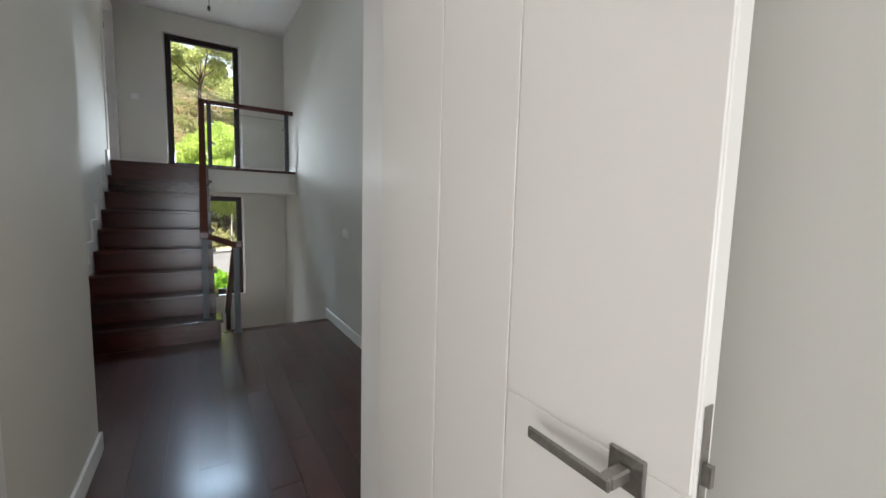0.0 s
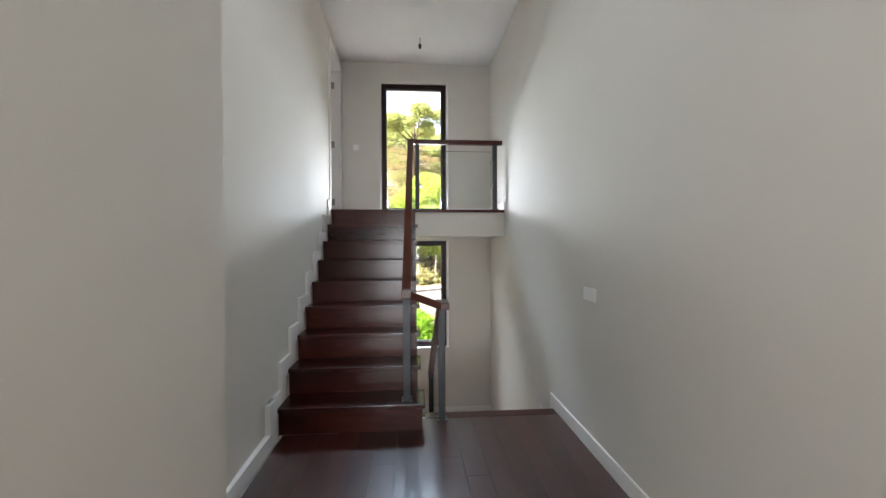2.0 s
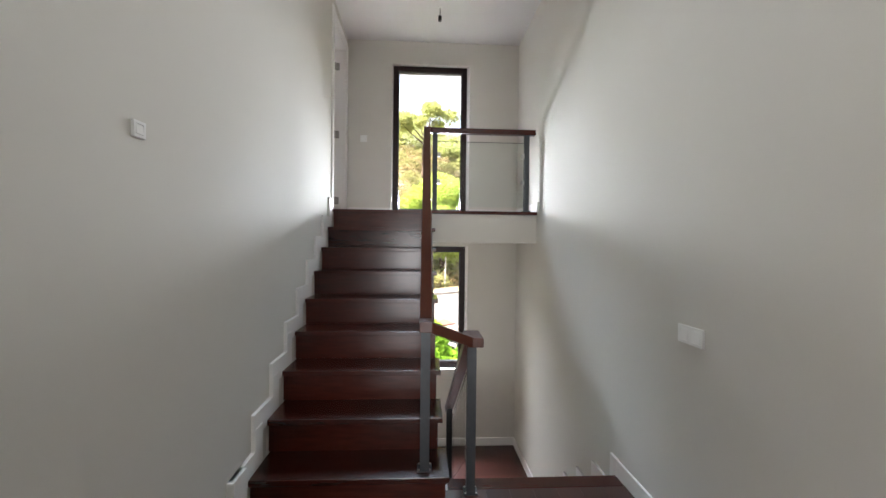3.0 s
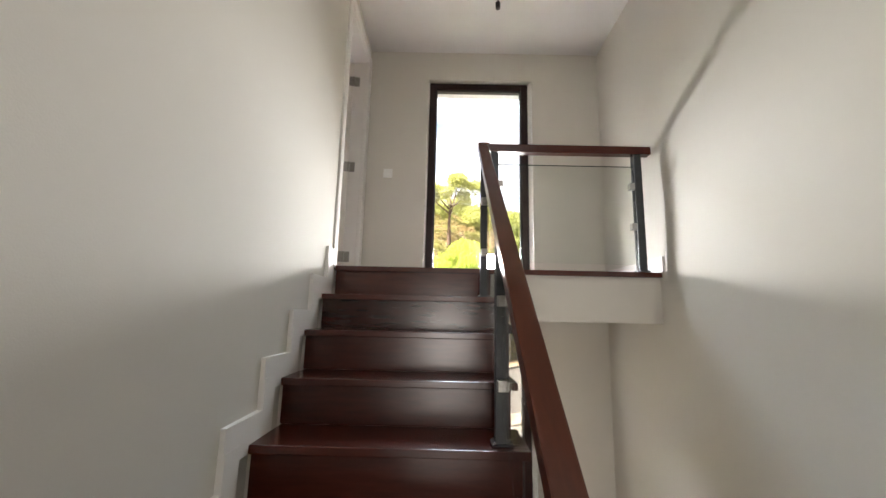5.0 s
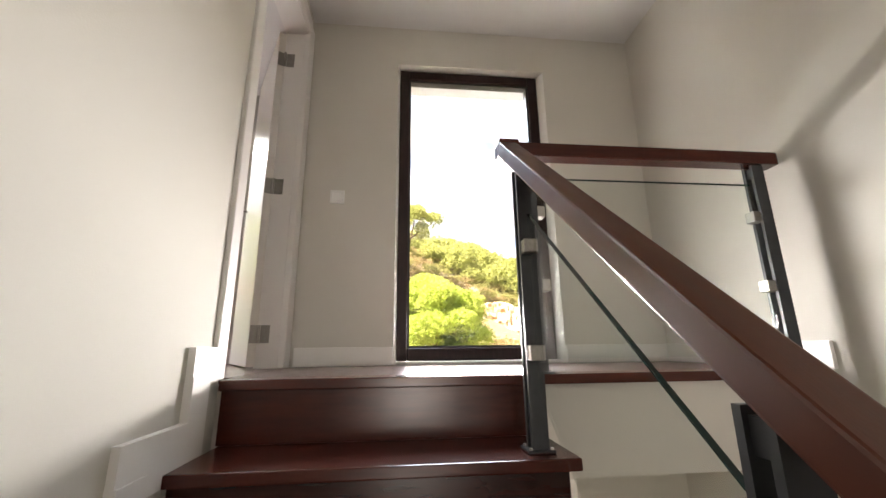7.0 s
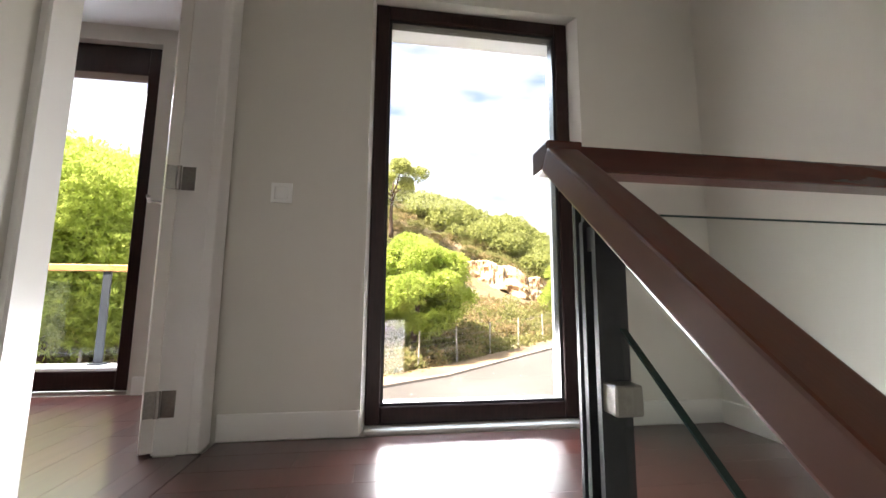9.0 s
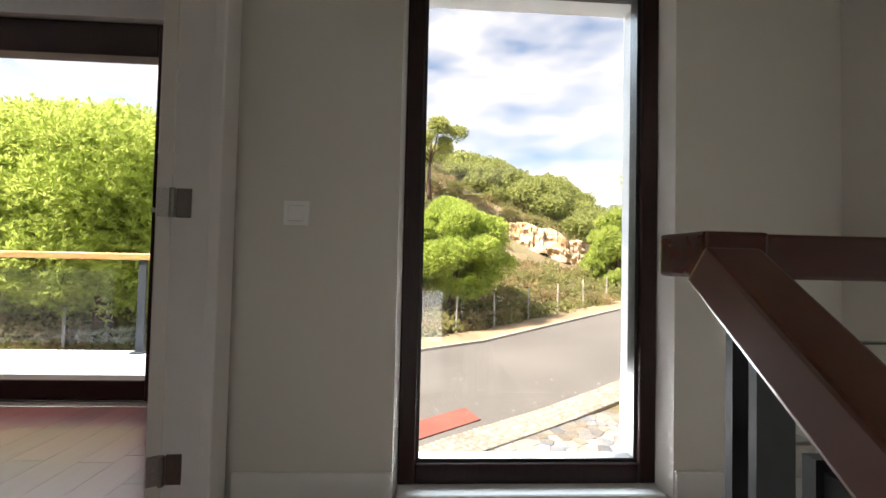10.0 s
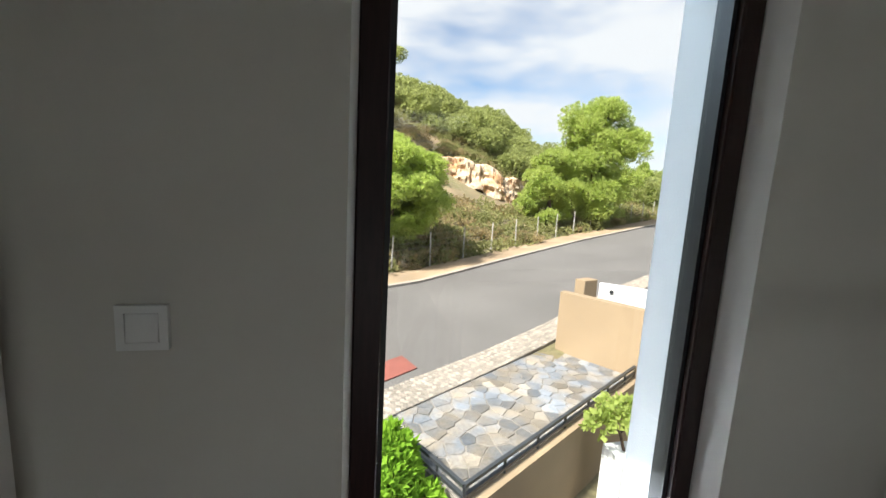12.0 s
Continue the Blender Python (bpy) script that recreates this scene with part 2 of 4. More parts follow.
def bar(bm, a, b, width, height, up=(0, 0, 1)):
    """A straight bar from a to b, with a rectangular section."""
    a, b = Vector(a), Vector(b)
    way = (b - a).normalized()
    side = way.cross(Vector(up))
    side = side.normalized() if side.length > 1e-4 else Vector((1, 0, 0))
    top = side.cross(way).normalized()
    ring = []
    for p in (a, b):
        ring.append([bm.verts.new(p + side * sx * width / 2 + top * sz * height / 2) for sx, sz in ((-1, -1), (1, -1), (1, 1), (-1, 1))])
    bm.faces.new(ring[0])
    bm.faces.new(ring[1][::-1])
    for i in range(4):
        j = (i + 1) % 4
        bm.faces.new((ring[0][j], ring[0][i], ring[1][i], ring[1][j]))


def tube(bm, points, radii, sides=8):
    """A round, tapering limb along a chain of points."""
    rings = []
    for i, p in enumerate(points):
        p = Vector(p)
        way = (Vector(points[min(i + 1, len(points) - 1)]) - Vector(points[max(i - 1, 0)])).normalized()
        side = way.orthogonal().normalized()
        other = way.cross(side)
        rings.append([bm.verts.new(p + (side * math.cos(k) + other * math.sin(k)) * radii[i]) for k in (2 * math.pi * j / sides for j in range(sides))])
    for r0, r1 in zip(rings, rings[1:]):
        for j in range(sides):
            bm.faces.new((r0[j], r0[(j + 1) % sides], r1[(j + 1) % sides], r1[j]))
    bm.faces.new(rings[0][::-1])
    bm.faces.new(rings[-1])


def soften(bm, width, segments=1):
    bmesh.ops.bevel(bm, geom=bm.edges[:], offset=width, segments=segments, affect="EDGES", profile=0.6, clamp_overlap=True)
    return bm


def mesh_of(name, bm, mat, smooth=False):
    bmesh.ops.recalc_face_normals(bm, faces=bm.faces[:])
    me = bpy.data.meshes.new(name)
    bm.to_mesh(me)
    bm.free()
    me.materials.append(mat)
    if smooth:
        for p in me.polygons:
            p.use_smooth = True
    return me


def part(name, bm, mat, parent=None, label="", smooth=False):
    ob = new(name, mesh_of(name, bm, mat, smooth))
    if parent is not None:
        ob.parent = parent
    if label:
        ob["label"] = label
    return ob


def thing(name, at, label, category, group="", kind=""):
    ob = new(name)
    ob.location = at
    ob.empty_display_size = 0.1
    return tagged(ob, label, category, group, kind)


def piece_in(name, bm, mat, parent, label="", smooth=False):
    """A part given in world places, hung under a thing that stands at its own place."""
    ob = part(name, bm, mat, None, label, smooth)
    ob.data.transform(Matrix.Translation(-Vector(parent.matrix_basis.translation)))
    ob.parent = parent
    return ob


def structure(name, bm, mat, label, category="wall"):
    return tagged(part(name, bm, mat), label, category, kind="structure")

# ---- the house: plan in metres ----
RISE, GOING, FOOT = 0.197, 0.2625, 5.10
LAND = 9 * RISE                 # upper landing
EDGE = 7.20                     # front of the upper landing
RIGHT = 1.56                    # face of the long wall
BACK = 8.11                     # face of the window wall
TOP = 3.985                     # ceiling
LOW = -1.17                     # half landing below


def left_face(y):
    """The stair's side wall, slanted a little to fit the camera's view."""
    return -0.56 - (y - 5.10) * 0.0205


def build_shell():
    # long wall beside both flights
    structure("wall_east", boxes(((RIGHT, 2.37, LOW - 0.5), (RIGHT + 0.3, 8.42, 4.3))), M["wall"], "smooth cream painted plaster wall beside the stairs")
    # window wall with one tall window above the other
    wx0, wx1 = -0.06, 0.93
    structure("wall_north", boxes(
        ((-0.75, BACK, LOW - 0.5), (wx0, 8.42, 4.3)), ((wx1, BACK, LOW - 0.5), (RIGHT, 8.42, 4.3)),
        ((wx0, BACK, 3.70), (wx1, 8.42, 4.3)), ((wx0, BACK, 1.394), (wx1, 8.42, 1.775)), ((wx0, BACK, LOW - 0.5), (wx1, 8.42, -0.182))),
        M["wall"], "cream painted plaster wall with two tall windows")
    # wall beside the upper flight, with the bedroom doorway
    bm = bmesh.new()
    prism(bm, [(-0.75, 3.465), (left_face(3.465), 3.465), (left_face(7.25), 7.25), (-0.75, 7.25)], LOW - 0.5, 4.3)
    prism(bm, [(-0.75, 7.25), (left_face(7.25), 7.25), (left_face(7.995), 7.995), (-0.75, 7.995)], 3.80, 4.3)
    prism(bm, [(-0.75, 7.25), (left_face(7.25), 7.25), (left_face(7.995), 7.995), (-0.75, 7.995)], LOW - 0.5, LAND - 0.02)
    prism(bm, [(-0.75, 7.995), (left_face(7.995), 7.995), (left_face(BACK), BACK), (-0.75, BACK)], LOW - 0.5, 4.3)
    structure("wall_west", bm, M["wall"], "cream painted plaster wall beside the upper flight")
    structure("wall_pier", boxes(((-0.75, 2.37, LOW - 0.5), (-0.135, 3.463, 4.3))), M["wall"], "cream plastered pier beside the hall doorway")
    # cross wall with the hall doorway
    structure("wall_doorway", boxes(((-2.3, 2.17, -0.4), (-0.137, 2.37, 4.3)), ((0.885, 2.17, -0.4), (1.86, 2.37, 4.3)), ((-0.137, 2.17, 2.06), (0.885, 2.37, 4.3))),
              M["wall"], "cream painted wall around the hall doorway")
    structure("ceiling", boxes(((-0.75, 2.37, TOP), (RIGHT + 0.01, BACK, 4.1))), M["ceiling"], "plain white painted ceiling", "ceiling")
    # unseen slab added against the sun, cut back to clear the upper window's lamp
    structure("roof", boxes(((-5.2, -3.2, 4.3), (2.2, 8.43, 4.55)), ((-5.2, 8.43, 4.3), (-0.44, 9.3, 4.55))), M["render"], "unseen flat white slab that keeps the sun off the rooms", "roof")
    # room in which the walk begins
    structure("wall_hall_east", boxes(((1.28, -2.6, -0.4), (1.5, 2.17, 4.3))), M["wall"], "cream painted hall wall behind the open door")
    structure("wall_hall_south", boxes(((-2.3, -2.8, -0.4), (1.5, -2.6, 4.3))), M["wall"], "plain cream painted hall wall")
    structure("wall_hall_west", boxes(((-2.3, -2.6, -0.4), (-2.05, 2.17, 4.3))), M["wall"], "plain cream painted hall wall")
    structure("ceiling_hall", boxes(((-2.05, -2.6, 2.65), (1.28, 2.17, 2.8))), M["ceiling"], "plain white painted hall ceiling", "ceiling")
    # bedroom beyond the landing
    structure("wall_bedroom_north", boxes(((-0.62, 8.42, LAND - 0.4), (-0.45, 9.25, 4.3)), ((-1.385, 8.95, LAND - 0.3), (-0.62, 9.25, 4.3)), ((-4.9, 8.95, LAND - 0.3), (-3.4, 9.25, 4.3)), ((-3.4, 8.95, 3.88), (-1.385, 9.25, 4.3)),
              ((-3.4, 8.95, LAND - 0.3), (-1.385, 9.25, LAND))), M["wall"], "cream painted bedroom wall with a terrace door")
    structure("wall_bedroom_side", boxes(((-0.75, 8.42, LAND - 0.4), (-0.62, 8.95, 4.3))), M["wall"], "cream painted bedroom wall")
    structure("wall_bedroom_west", boxes(((-4.9, 4.2, LAND - 0.3), (-4.6, 8.95, 4.3))), M["wall"], "plain cream painted bedroom wall")
    structure("wall_bedroom_south", boxes(((-4.6, 4.2, LAND - 0.3), (-0.75, 4.4, 4.3))), M["wall"], "plain cream painted bedroom wall")
    structure("ceiling_bedroom", boxes(((-4.6, 4.4, TOP), (-0.75, 8.95, 4.1))), M["ceiling"], "plain white painted bedroom ceiling", "ceiling")
    structure("slab_landing", boxes(((left_face(EDGE) - 0.02, EDGE + 0.052, 1.44), (0.4405, BACK, LAND - 0.022)), ((0.4405, EDGE + 0.03, 1.44), (RIGHT, BACK, LAND - 0.022))), M["wall"], "cream plastered edge of the landing slab", "landing")
    structure("slab_lower", boxes(((-0.75, 2.25, -0.35), (0.44, 5.30, -0.021)), ((0.44, 2.25, -0.35), (RIGHT, 5.395, -0.021))), M["wall"], "plastered floor slab", "floor")
    structure("slab_hall", boxes(((-2.05, -2.6, -0.35), (1.28, 2.17, -0.021)), ((-0.137, 2.17, -0.35), (0.885, 2.25, -0.021))), M["wall"], "plastered floor slab", "floor")
    structure("slab_bedroom", boxes(((-4.6, 4.4, LAND - 0.3), (-0.75, 8.95, LAND - 0.021))), M["wall"], "plastered bedroom floor slab", "floor")
    structure("slab_half_landing", boxes(((-0.75, 6.70, LOW - 0.4), (RIGHT, BACK, LOW - 0.021))), M["wall"], "plastered half landing slab", "floor")
    structure("wall_under_stairs", boxes(((0.30, 5.31, LOW - 0.4), (0.44, 6.70, -0.02))), M["wall"], "cream plastered wall under the stairs")
    structure("wall_lower_south", boxes(((-0.75, 5.15, LOW - 0.5), (RIGHT, 5.30, -0.36))), M["wall"], "plain plastered wall below the hall")


build_shell()


def plank_floor(name, label, x0, x1, y0, y1, z, width, along_y=True, seed=3):
    """A floor of separate planks with fine joints."""
    rnd = random.Random(seed)
    floor = thing(name, ((x0 + x1) / 2, (y0 + y1) / 2, z), label, "floor", kind="structure")
    bm = boxes(((x0, y0, z - 0.02), (x1, y1, z - 0.006)))
    piece_in("floor_bed", bm, M["black"], floor)
    n = max(1, round((x1 - x0) / width)) if along_y else max(1, round((y1 - y0) / width))
    w = ((x1 - x0) if along_y else (y1 - y0)) / n
    for i in range(n):
        at = (y0 if along_y else x0) - rnd.random() * 1.0
        end = y1 if along_y else x1
        while at < end - 0.02:
            length = rnd.uniform(0.9, 1.5)
            a, b = max(at, y0 if along_y else x0), min(at + length, end)
            if b - a > 0.03:
                bm = bmesh.new()
                g = 0.0007
                if along_y:
                    box(bm, (x0 + i * w + g, a + g, z - 0.016), (x0 + (i + 1) * w - g, b - g, z))
                else:
                    box(bm, (a + g, y0 + i * w + g, z - 0.016), (b - g, y0 + (i + 1) * w - g, z))
                piece_in("plank", bm, M["plank"], floor)
            at += length
    return floor


def skirting(name, boxes_list, label="white lacquered skirting board along the wall"):
    bm = boxes(*boxes_list)
    soften(bm, 0.003)
    return structure(name, bm, M["trim"], label, "skirting")


def build_skirting():
    skirting("baseboard", [((RIGHT - 0.015, 2.38, 0.0), (RIGHT, 5.41, 0.10))])
    skirting("baseboard", [((-0.135, 2.372, 0.0), (-0.12, 3.478, 0.10)), ((-0.135, 3.463, 0.0), (-0.52, 3.478, 0.10))])
    skirting("baseboard", [((left_face(8.1) + 0.03, BACK - 0.015, LAND), (-0.062, BACK, LAND + 0.10))])
    skirting("baseboard", [((0.932, BACK - 0.015, LAND), (RIGHT, BACK, LAND + 0.10))])
    skirting("baseboard", [((RIGHT - 0.015, 7.17, LAND), (RIGHT, BACK - 0.015, LAND + 0.10))])
    skirting("baseboard", [((0.30, BACK - 0.015, LOW), (RIGHT, BACK, LOW + 0.10))])
    skirting("baseboard", [((RIGHT - 0.015, 6.74, LOW), (RIGHT, BACK - 0.015, LOW + 0.10))])
    skirting("baseboard", [((-1.36, 8.935, LAND), (-0.75, 8.95, LAND + 0.10))])
    # stepped skirting beside the upper flight
    bm = bmesh.new()
    for i in range(0, 10):
        y0 = FOOT + (i - 1) * GOING - 0.17 if i else 3.480
        z0 = i * RISE
        y1 = FOOT + i * GOING - 0.17 if i < 9 else 7.178
        x = left_face((y0 + y1) / 2)
        box(bm, (x - 0.02, y0, z0 if i in (0, 9) else z0 - 0.03), (x + 0.021, y1, z0 + 0.10))
        if i < 9:
            box(bm, (x - 0.02, y1 - 0.015, z0), (x + 0.0205, y1 + 0.12, z0 + RISE + 0.10)) if i == 0 else box(bm, (x - 0.02, y1 - 0.001, z0), (x + 0.0205, y1 + 0.10, z0 + RISE + 0.02))
    structure("baseboard_stairs", bm, M["trim"], "white lacquered skirting stepped along the stairs", "skirting")
    # stepped skirting beside the lower flight
    bm = bmesh.new()
    for i in range(1, 6):
        y0 = 5.41 + (i - 1) * 0.27
        box(bm, (RIGHT - 0.016, y0 + 0.085, -i * 0.195), (RIGHT + 0.01, y0 + 0.27 + 0.085, -i * 0.195 + 0.10))
        box(bm, (RIGHT - 0.0155, y0 + 0.001, -i * 0.195), (RIGHT + 0.01, y0 + 0.0849, -(i - 1) * 0.195 + 0.10))
    structure("baseboard_lower_stairs", bm, M["trim"], "white lacquered skirting stepped down the lower stairs", "skirting")


build_skirting()


def build_upper_stairs():
    stairs = thing("upper_stairs", (0.0, FOOT, 0.0), "dark red polished wooden stairs with closed risers", "stairs")
    for i in range(1, 9):
        y = FOOT + (i - 1) * GOING
        x0 = left_face(y) + 0.021
        x1 = 0.492 if i == 1 else 0.467
        bm = boxes(((x0, y, i * RISE - 0.032), (x1, y + GOING + 0.035, i * RISE)))
        soften(bm, 0.004, 2)
        piece_in("tread", bm, M["wood"], stairs)
    for i in range(1, 10):
        y = FOOT + (i - 1) * GOING + 0.03
        x0 = left_face(y) + 0.021
        piece_in("riser", boxes(((x0, y, (i - 1) * RISE + 0.0005), (0.44 if i > 1 else 0.472, y + 0.018, i * RISE - 0.0325))), M["wood"], stairs)
    # plastered soffit and closed side
    bm = bmesh.new()
    for i in range(1, 9):
        y = FOOT + (i - 1) * GOING + 0.049
        box(bm, (left_face(y) + 0.001, y, max((i - 1) * RISE - 0.12, -0.02 if i < 3 else 0.0)), (0.425, y + GOING - 0.001, i * RISE - 0.033))
    piece_in("soffit", bm, M["wall"], stairs, "cream plastered underside")
    return stairs


build_upper_stairs()


def build_lower_stairs():
    stairs = thing("lower_stairs", (1.0, 5.41, LOW), "dark red polished wooden stairs leading down", "stairs")
    for i in range(1, 6):
        y = 5.41 + (i - 1) * 0.27
        bm = boxes(((0.50, y - 0.002, -i * 0.195 - 0.032), (RIGHT - 0.017, y + 0.27 + 0.03, -i * 0.195)))
        soften(bm, 0.004, 2)
        piece_in("tread", bm, M["wood"], stairs)
        piece_in("carriage", boxes(((0.52, y + 0.03, -i * 0.195 - 0.25), (RIGHT - 0.002, y + 0.29, -i * 0.195 - 0.033))), M["wall"], stairs, "cream plastered carriage")
    for i in range(1, 7):
        y = 5.41 + (i - 1) * 0.27
        piece_in("riser", boxes(((0.51, y + 0.002, -i * 0.195 + 0.0005), (RIGHT - 0.018, y + 0.02, -(i - 1) * 0.195 - 0.033))), M["wood"], stairs)


build_lower_stairs()

# nosings at the edges of the floors
bm = boxes(((left_face(EDGE) + 0.021, EDGE, LAND - 0.034), (RIGHT - 0.001, EDGE + 0.10, LAND)))
structure("trim_landing", soften(bm, 0.004, 2), M["wood"], "dark red wooden nosing along the landing edge", "nosing")
bm = boxes(((0.50, 5.31, -0.034), (RIGHT - 0.017, 5.42, 0.0)))
structure("trim_hall", soften(bm, 0.004, 2), M["wood"], "dark red wooden nosing along the hall edge", "nosing")


def window(name, x0, x1, z0, z1, y, label, sash=0.062, depth=0.07, sill=True):
    """A fixed wooden window: outer frame, glazing bead and pane."""
    win = thing(name, ((x0 + x1) / 2, y, z0), label, "window", kind="structure")
    s = sash
    bm = bmesh.new()
    box(bm, (x0, y, z0), (x0 + s, y + depth, z1))
    box(bm, (x1 - s, y, z0), (x1, y + depth, z1))
    box(bm, (x0 + s, y + 0.0005, z1 - s), (x1 - s, y + depth, z1))
    box(bm, (x0 + s, y + 0.0005, z0), (x1 - s, y + depth, z0 + s * 1.15))
    piece_in("window_frame", soften(bm, 0.004), M["frame"], win)
    bm = bmesh.new()
    i, d = s, 0.012
    box(bm, (x0 + i, y + 0.02, z0 + s * 1.15), (x0 + i + d, y + depth, z1 - s))
    box(bm, (x1 - i - d, y + 0.02, z0 + s * 1.15), (x1 - i, y + depth, z1 - s))
    box(bm, (x0 + i + d, y + 0.02, z1 - s - d), (x1 - i - d, y + depth, z1 - s))
    box(bm, (x0 + i + d, y + 0.02, z0 + s * 1.15), (x1 - i - d, y + depth, z0 + s * 1.15 + d))
    piece_in("glazing_bead", bm, M["black"], win)
    pane = piece_in("pane", boxes(((x0 + i + d, y + 0.035, z0 + s * 1.15 + d), (x1 - i - d, y + 0.041, z1 - s - d))), M["glass"], win)
    pane.visible_shadow = False
    return win


window("window_1", -0.045, 0.90, 1.793, 3.698, 8.168, "tall fixed window in a dark wooden frame")
window("window_2", -0.045, 0.90, -0.178, 1.392, 8.168, "tall lower window in a dark wooden frame")
structure("window_sill_upper", soften(boxes(((-0.044, BACK - 0.008, 1.7735), (0.899, 8.41, 1.7925))), 0.004), M["trim"], "white stone sill at floor level", "sill")
structure("window_sill_lower", soften(boxes(((-0.044, BACK - 0.008, -0.1815), (0.899, 8.41, -0.1785))), 0.001), M["trim"], "white stone sill of the lower window", "sill")
# plastered inner reveals, splayed from the wall to the frame
for z0, z1 in ((1.776, 3.699), (-0.181, 1.393)):
    bm = bmesh.new()
    prism(bm, [(0.9005, 8.419), (0.9005, 8.167), (0.9295, BACK + 0.001), (0.9295, 8.419)], z0, z1)
    prism(bm, [(-0.0595, 8.419), (-0.0595, BACK + 0.001), (-0.0455, 8.167), (-0.0455, 8.419)], z0, z1)
    structure("trim_inner_reveal", bm, M["trim"], "white plastered inner window reveal", "reveal")
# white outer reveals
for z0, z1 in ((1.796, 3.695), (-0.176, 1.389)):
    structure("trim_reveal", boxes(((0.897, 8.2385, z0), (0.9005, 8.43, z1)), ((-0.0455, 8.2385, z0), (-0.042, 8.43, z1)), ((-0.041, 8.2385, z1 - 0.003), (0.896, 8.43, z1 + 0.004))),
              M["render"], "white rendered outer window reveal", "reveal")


def terrace_door():
    win = thing("terrace_door", (-2.2, 8.99, LAND), "tall glazed terrace door in a dark wooden frame", "door")
    x0, x1, y, z1 = -3.39, -1.395, 8.99, 3.875
    bm = boxes(((x0, y, LAND), (x0 + 0.08, y + 0.1, z1)), ((x1 - 0.08, y, LAND), (x1, y + 0.1, z1)),
               ((x0 + 0.08, y, z1 - 0.186), (x1 - 0.08, y + 0.1, z1)), ((x0 + 0.08, y, LAND + 0.02), (x1 - 0.08, y + 0.1, LAND + 0.128)))
    piece_in("door_frame", soften(bm, 0.004), M["frame"], win)
    piece_in("threshold", boxes(((x0, y - 0.03, LAND), (x1, y - 0.0005, LAND + 0.018))), M["chrome"], win, "pale metal threshold strip")
    pane = piece_in("pane", boxes(((x0 + 0.08, y + 0.045, LAND + 0.128), (x1 - 0.08, y + 0.051, z1 - 0.186))), M["glass"], win)
    pane.visible_shadow = False


terrace_door()


def bedroom_door():
    # lining and casing of the doorway
    y0, y1, zt = 7.25, 7.995, 3.80
    bm = bmesh.new()
    box(bm, (-0.755, y0, LAND), (left_face(y0) + 0.002, y0 + 0.02, zt))
    box(bm, (-0.755, y1 - 0.004, LAND), (left_face(y1) + 0.002, y1 - 0.0005, zt))
    box(bm, (-0.755, y0 + 0.02, zt - 0.02), (left_face(y1) + 0.002, y1 - 0.004, zt - 0.0005))
    structure("door_1_lining", bm, M["trim"], "white lacquered lining of the bedroom doorway", "door lining")
    bm = bmesh.new()
    for a, b, z0, z1 in ((y0 - 0.07, y0 + 0.004, LAND, zt + 0.07), (y1 - 0.008, y1 + 0.095, LAND, zt + 0.07), (y0 + 0.0045, y1 - 0.0085, zt - 0.004, zt + 0.07)):
        x = left_face((a + b) / 2)
        box(bm, (x - 0.02, a, z0), (x + 0.016, b, z1))
    structure("door_1_casing", soften(bm, 0.004), M["trim"], "white lacquered casing around the bedroom doorway", "door casing")
    # leaf, standing open into the bedroom
    leaf = thing("bedroom_door", (-0.742, 7.978, LAND), "white lacquered bedroom door standing wide open", "door")
    bm = boxes(((-0.675, -0.041, 0.008), (-0.012, 0.0, zt - LAND - 0.03)))
    part("leaf", soften(bm, 0.003), M["door"], leaf)
    bm = bmesh.new()
    tube(bm, [(-0.61, -0.0415, 1.0), (-0.61, -0.09, 1.0), (-0.50, -0.095, 1.0)], [0.009, 0.009, 0.009], 8)
    part("handle", bm, M["chrome"], leaf, "brushed steel lever handle")
    for z in (0.17, 0.981, 1.81):
        bm = bmesh.new()
        tube(bm, [(0, 0, z - 0.045), (0, 0, z + 0.045)], [0.008, 0.008], 10)
        knuckle = part("hinge", bm, M["chrome"], leaf, "brushed steel hinge")
        part("hinge_leaf", boxes(((-0.0118, -0.038, z - 0.045), (-0.009, -0.004, z + 0.045))), M["chrome"], knuckle)
    leaf.rotation_euler = (0, 0, radians(-62))
    bm = bmesh.new()
    for z in (0.17, 0.981, 1.81):
        box(bm, (-0.735, 7.9875, LAND + z - 0.045), (-0.69, 7.9905, LAND + z + 0.045))
    structure("hinge_plate", bm, M["chrome"], "brushed steel hinge plates on the lining", "hinge")


bedroom_door()


